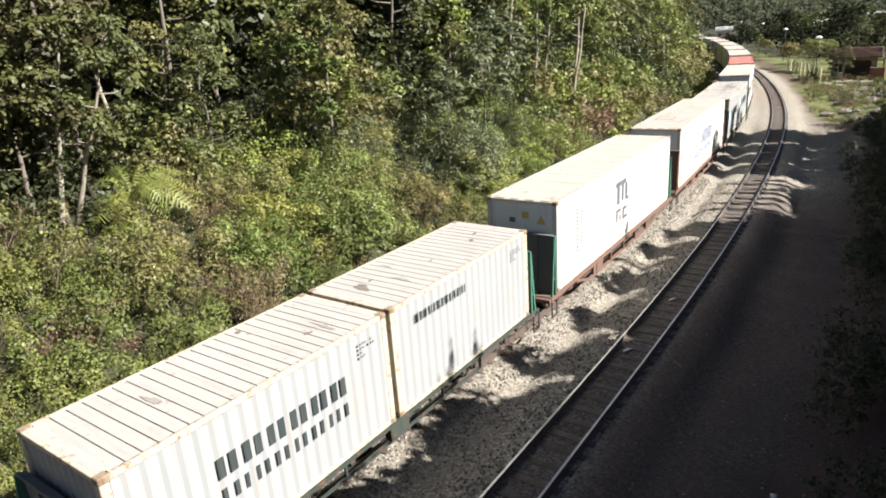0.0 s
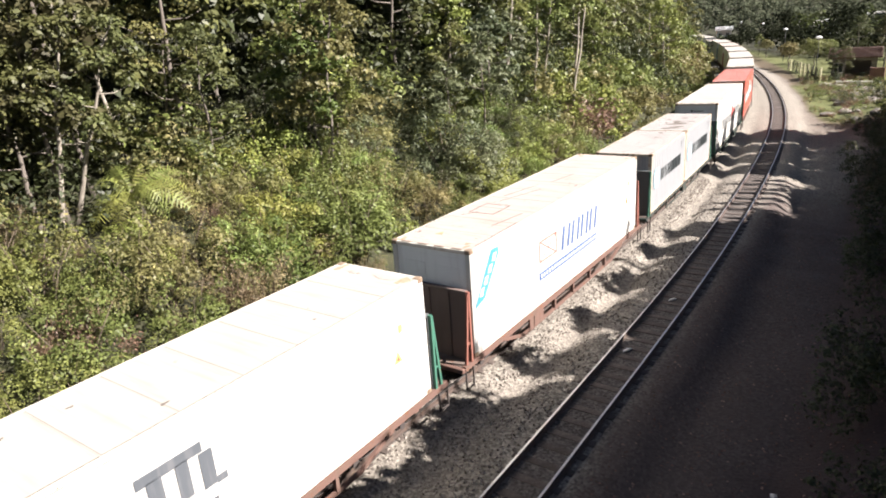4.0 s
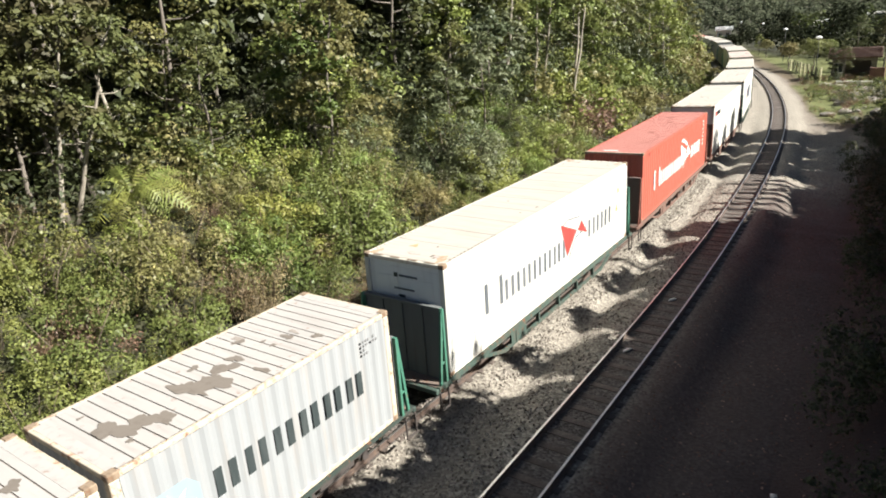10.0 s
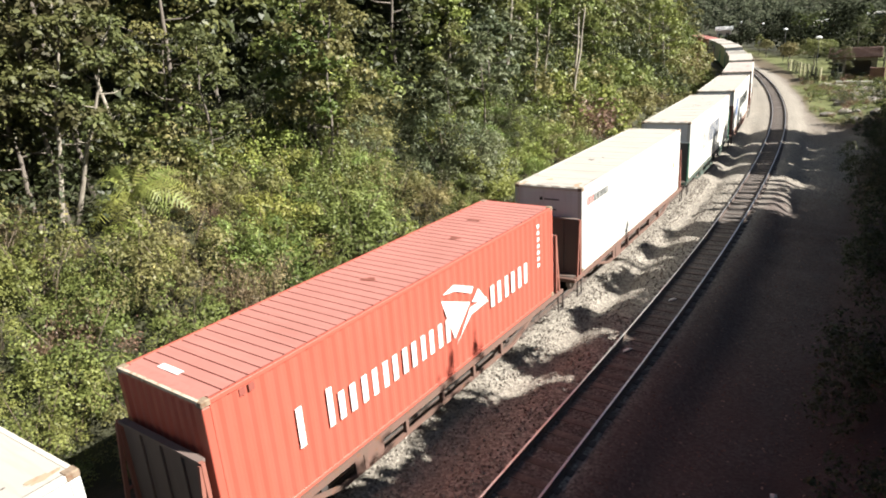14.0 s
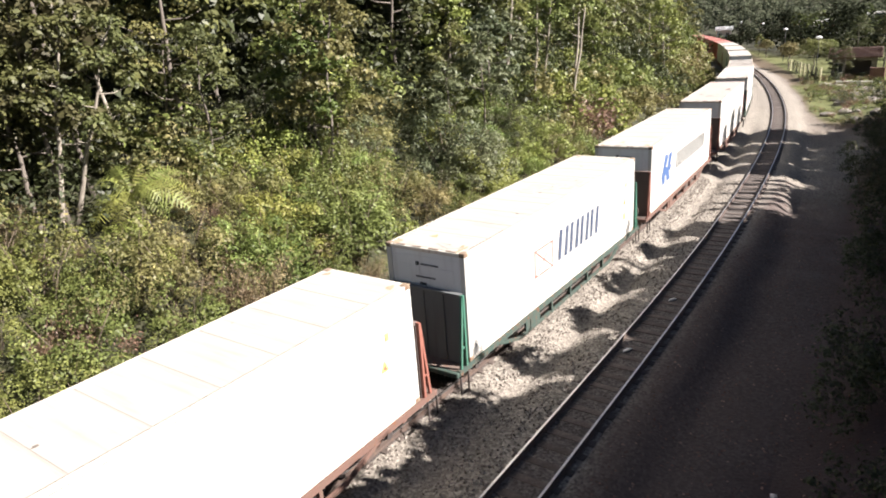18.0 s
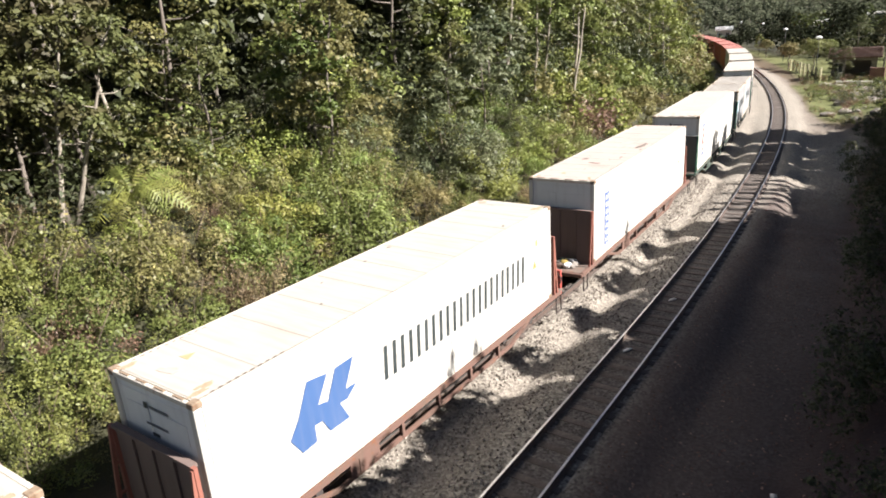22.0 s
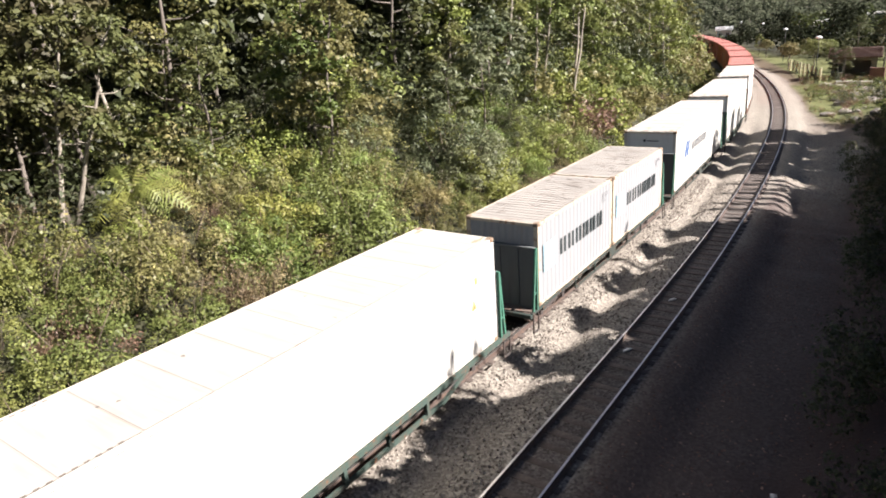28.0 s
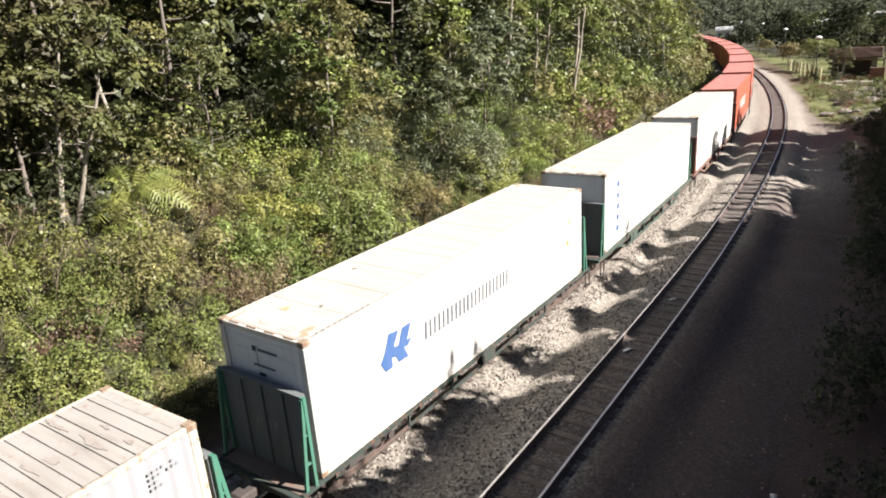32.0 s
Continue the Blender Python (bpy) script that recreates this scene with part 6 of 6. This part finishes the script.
ROUND = [make_tree(61, 4.4, 1.75, 0.52, 1500, "olive", 0.20, M_BARK, 0.13, 9, "small round-headed garden tree on the lawn", 0.02, 0.72, 1.5),
         make_tree(62, 5.2, 2.2, 0.52, 1900, "warm", 0.21, M_BARK, 0.14, 10, "small spreading yellow-green garden tree by the fence", 0.02, 0.7, 1.5)]
for x, y, k, s in ((56.7, 105.1, 0, 0.95), (57.4, 99.4, 1, 0.88), (67.5, 134.0, 0, 0.8)):
    put(ROUND[k], x, y, s, yard.uniform(0, 360))
for x, y, k, s in YARD_TREES:
    put(TREES[k], x, y, s, yard.uniform(0, 360))
for _ in range(230):
    s_ = yard.uniform(64, 96)
    q_ = yard.uniform(float(np.interp(s_, (62, 67, 71, 78, 100), (9.4, 8.8, 7.0, 6.3, 6.2))), 15)
    x, y, _t2 = on_line(s_, q_)
    heap(SHRUBS[yard.choice((0, 4, 6, 1, 8, 3))], x, y, yard.uniform(0.14, 0.36), yard.uniform(0, 6.28), 0.07, big=3.0)

# taller weeds and bushes farther from the rails
for _ in range(150):
    s_ = yard.uniform(76, 108)
    x, y, _t2 = on_line(s_, yard.uniform(7.2 if s_ > 84 else 8.8, 16.0))
    heap(SHRUBS[yard.choice((4, 1, 3, 6, 0))], x, y, yard.uniform(0.22, 0.42), yard.uniform(0, 6.28), 0.08, big=3.2)
# a dark belt of trees behind the lawn
for k in range(26):
    x, y = 70.5 + yard.uniform(0, 6), 106 + k * 1.35 + yard.uniform(-0.6, 0.6)
    heap(DEEP[yard.choice((0, 3))], x, y, yard.uniform(0.34, 0.42), yard.uniform(0, 6.28), 0.6, sink=1.4, big=1.5)
for k in range(22):
    x, y, _t2 = on_line(yard.uniform(58, 74), 11.2 + 3.0 * yard.random())
    heap(SHRUBS[yard.choice((4, 4, 8))], x, y, yard.uniform(0.6, 1.0), yard.uniform(0, 6.28), 0.2, big=1.9)
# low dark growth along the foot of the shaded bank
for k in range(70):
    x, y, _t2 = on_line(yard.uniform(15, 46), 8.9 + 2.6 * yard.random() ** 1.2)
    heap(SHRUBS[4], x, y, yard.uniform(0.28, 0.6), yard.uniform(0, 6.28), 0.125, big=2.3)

# the darkest heap also holds the unseen crowns that shade the bank
for mat, parts_ in HEAPS.items():
    tagged(new("undergrowth", quads_mesh("undergrowth", np.concatenate(parts_), mat)), "dense leafy undergrowth filling the wood", "undergrowth", kind="stuff")


def rubble():
    """Broken slabs and stones dumped beside the house."""
    rng = random.Random(21)
    slabs = [(98.5, 9.5, 1.5, 0.7), (97.0, 10.5, 1.3, 0.6), (74.0, 7.4, 0.8, 0.35), (81.5, 9.1, 0.8, 0.4), (92.5, 12.6, 1.2, 0.6), (84.0, 11.9, 1.2, 0.7), (75.0, 9.1, 0.6, 0.3), (90.0, 7.8, 0.5, 0.3), (89.0, 11.2, 0.9, 0.4)]
    slabs += [(rng.uniform(70, 96), rng.uniform(8.5, 15.0), rng.uniform(0.2, 0.7), rng.uniform(0.15, 0.4)) for _ in range(34)]
    for s_, q_, w, d in slabs:
        x, y, t = on_line(s_, q_)
        bm = bmesh.new()
        bmesh.ops.create_icosphere(bm, subdivisions=1, radius=1)
        h = rng.uniform(0.35, 0.6) * min(w, 0.9)
        for v in bm.verts:
            v.co = Vector((v.co.x * w * rng.uniform(0.8, 1.2), v.co.y * d * rng.uniform(0.8, 1.2), max(v.co.z, -0.5) * h))
        me = bpy.data.meshes.new("rubble_stone")
        bm.to_mesh(me)
        bm.free()
        me.materials.append(M_RUBBLE)
        ob = tagged(new("rubble_stone", me), "pale broken stone lying in the weeds", "stone", "rubble beside the house")
        ob.matrix_basis = pose(x, y, ground_at(x, y) + 0.1, rng.uniform(-8, 8), rng.uniform(-8, 8), rng.uniform(-50, 50))


M_RUBBLE = piece_paint("broken_concrete", (0.15, 0.13, 0.11), (0.36, 0.325, 0.285), scale=3)
rubble()

for t_ in TREES + DEEP + DENSE + ROUND + SHRUBS + [FERN]:
    if t_ is not FERN:
        for o_ in [t_, *t_.children_recursive]:
            bpy.data.objects.remove(o_)


# ---------------------------------------------------------------- rubbish on one wagon's end platform
M_OCHRE = paint("dull_yellow_plastic", (0.30, 0.22, 0.06), (0.2, 0.15, 0.08), 0.4, 0.5)


def rubbish():
    e = thing("rubbish_bag", Matrix(), "crumpled yellow and pale plastic rubbish on the wagon's end platform", "rubbish")
    rng = random.Random(8)
    for name, x, y, r, m in (("yellow_bag", 0.40, 0.06, 0.19, M_OCHRE), ("pale_bag", 0.55, -0.06, 0.17, M_ENDGREY), ("grey_bag", 0.72, 0.06, 0.17, M_RUBBLE), ("dark_rag", 0.12, 0.0, 0.17, M_IRON), ("green_rag", 0.30, 0.18, 0.2, M_GREEN_SILL),
                             ("brown_rag", 0.28, -0.1, 0.14, M_DECK), ("dark_bag", 0.58, 0.2, 0.2, M_MACHINE), ("crumpled_paper", -0.85, 0.05, 0.12, M_RUBBLE), ("brown_heap", -0.68, 0.06, 0.15, M_DECK)):
        bm = bmesh.new()
        bmesh.ops.create_icosphere(bm, subdivisions=2, radius=r)
        for v in bm.verts:
            v.co *= rng.uniform(0.75, 1.2)
            v.co.z = max(v.co.z * 0.7, -r * 0.5)
        part(name, bm, m, e, m=pose(x, y, r * 0.5))
    return e


LOADS.append((rubbish(), 9, -6.78))


def paper_scrap(x, y, z=None):
    bm = bmesh.new()
    bmesh.ops.create_icosphere(bm, subdivisions=2, radius=0.07)
    rng = random.Random(6)
    for v in bm.verts:
        v.co *= rng.uniform(0.7, 1.25)
        v.co.z *= 0.6
    me = bpy.data.meshes.new("paper_scrap")
    bm.to_mesh(me)
    bm.free()
    me.materials.append(M_PLASTER)
    ob = tagged(new("paper_scrap", me), "crumpled white paper on dark earth" if z is None else "crumpled white paper lying on the sleepers", "litter")
    ob.matrix_basis = pose(x, y, ground_at(x, y) + 0.03 if z is None else z, 0, 0, 25) @ Matrix.Diagonal((1.0, 1.0, 1.0, 1.0) if z is None else (2.4, 0.9, 0.7, 1.0))


paper_scrap(6.27, 10.6)
paper_scrap(7.55, 19.85, -0.11)
paper_scrap(5.08, 16.6, -0.11)


# ---------------------------------------------------------------- loose stones and sleepers
def loose_stones():
    rng = np.random.default_rng(3)
    n = 18000
    s = 6 + 42 * rng.random(n) ** 1.3
    q = rng.uniform(-2.4, 3.7, n)
    q = np.where(np.abs(q - second(s)) < 0.75, q - 2.0, q)
    xy = np.array([on_line(a, b)[:2] for a, b in zip(s, q)])
    z = ground_height(xy[:, 0], xy[:, 1])
    r = rng.uniform(0.018, 0.046, n)
    d = np.array([(1, 0, 0), (-1, 0, 0), (0, 1, 0), (0, -1, 0), (0, 0, 1), (0, 0, -1)], float)
    v = d[None] * (r[:, None] * rng.uniform(0.6, 1.3, (n, 6)))[..., None]
    a = rng.uniform(0, 6.28, n)
    c, sn = np.cos(a)[:, None], np.sin(a)[:, None]
    w = np.stack([v[..., 0] * c - v[..., 1] * sn, v[..., 0] * sn + v[..., 1] * c, v[..., 2]], 2)
    w += np.stack([xy[:, 0], xy[:, 1], z + r * 0.35], 1)[:, None]
    tri = np.array([(0, 2, 4), (2, 1, 4), (1, 3, 4), (3, 0, 4), (2, 0, 5), (1, 2, 5), (3, 1, 5), (0, 3, 5)])
    f = (np.arange(n)[:, None, None] * 6 + tri).reshape(-1, 3)
    me = mesh_of("ballast_stones", w.reshape(-1, 3).tolist(), f.tolist(), M_STONE)
    tagged(new("ballast_stones", me), "loose pale crushed stones between the tracks", "ballast", kind="stuff")


loose_stones()


def leaf_litter():
    rng = np.random.default_rng(12)
    n = 5000
    s = 4 + 46 * rng.random(n) ** 1.2
    q = 4.9 + 5.5 * rng.random(n)
    xy = np.array([on_line(a, b)[:2] for a, b in zip(s, q)])
    p = np.column_stack([xy, ground_height(xy[:, 0], xy[:, 1]) + 0.012])
    me = quads_mesh("leaf_litter", leaf_quads(rng, p, np.tile([0.0, 0.0, 1.0], (n, 1)), 0.075, 0.3), M_LITTER)
    tagged(new("leaf_litter", me), "dry brown fallen leaves scattered on dark earth", "leaf litter", kind="stuff")


leaf_litter()


def sleepers(parent, offset, s0, s1):
    me = mesh_box("sleeper", M_SLEEPER, (-0.72, 0.72, -0.105, 0.105, -0.27, -0.134), bevel=0.012)
    rng = random.Random(2)
    s = s0
    while s < s1:
        x, y, t = on_line(s, offset(s))
        shared("sleeper", me, parent, pose(x + rng.uniform(-0.02, 0.02), y, rng.uniform(-0.012, 0.0), 0, 0, math.degrees(t) + rng.uniform(-1.2, 1.2)))
        s += 0.6 + rng.uniform(-0.03, 0.03)


sleepers(TRACK_NEAR, second, 8, 150)
sleepers(TRACK_TRAIN, lambda s: 0.0, 6, 30)


# ---------------------------------------------------------------- what moves
def gone(t):
    """How far the train has come after t seconds."""
    return 4.637 * t + 0.5 * 0.0417 * t * t


def rides(number, t):
    """The pose of a wagon's middle on the rails."""
    s = STANDS[number] - gone(t)
    x0, y0, _ = on_line(s - 4.4)
    x1, y1, _ = on_line(s + 4.4)
    return pose((x0 + x1) / 2, (y0 + y1) / 2, 0, 0, 0, math.degrees(math.atan2(x0 - x1, y1 - y0)))


def motions():
    for number, w in enumerate(TRAIN):
        walk(w, [(t, rides(number, t)) for t in range(33)])
    for box_, number, shift in LOADS:
        walk(box_, [(t, rides(number, t) @ pose(0, shift, DECK if shift > -6.5 else 0.91)) for t in range(33)])
    for wheel, y, number in WHEELS:
        if number < 14:
            walk(wheel, [(t / 10, pose(0, y, WHEEL_R, math.degrees(gone(t / 10) / WHEEL_R) % 360)) for t in range(321)])


motions()
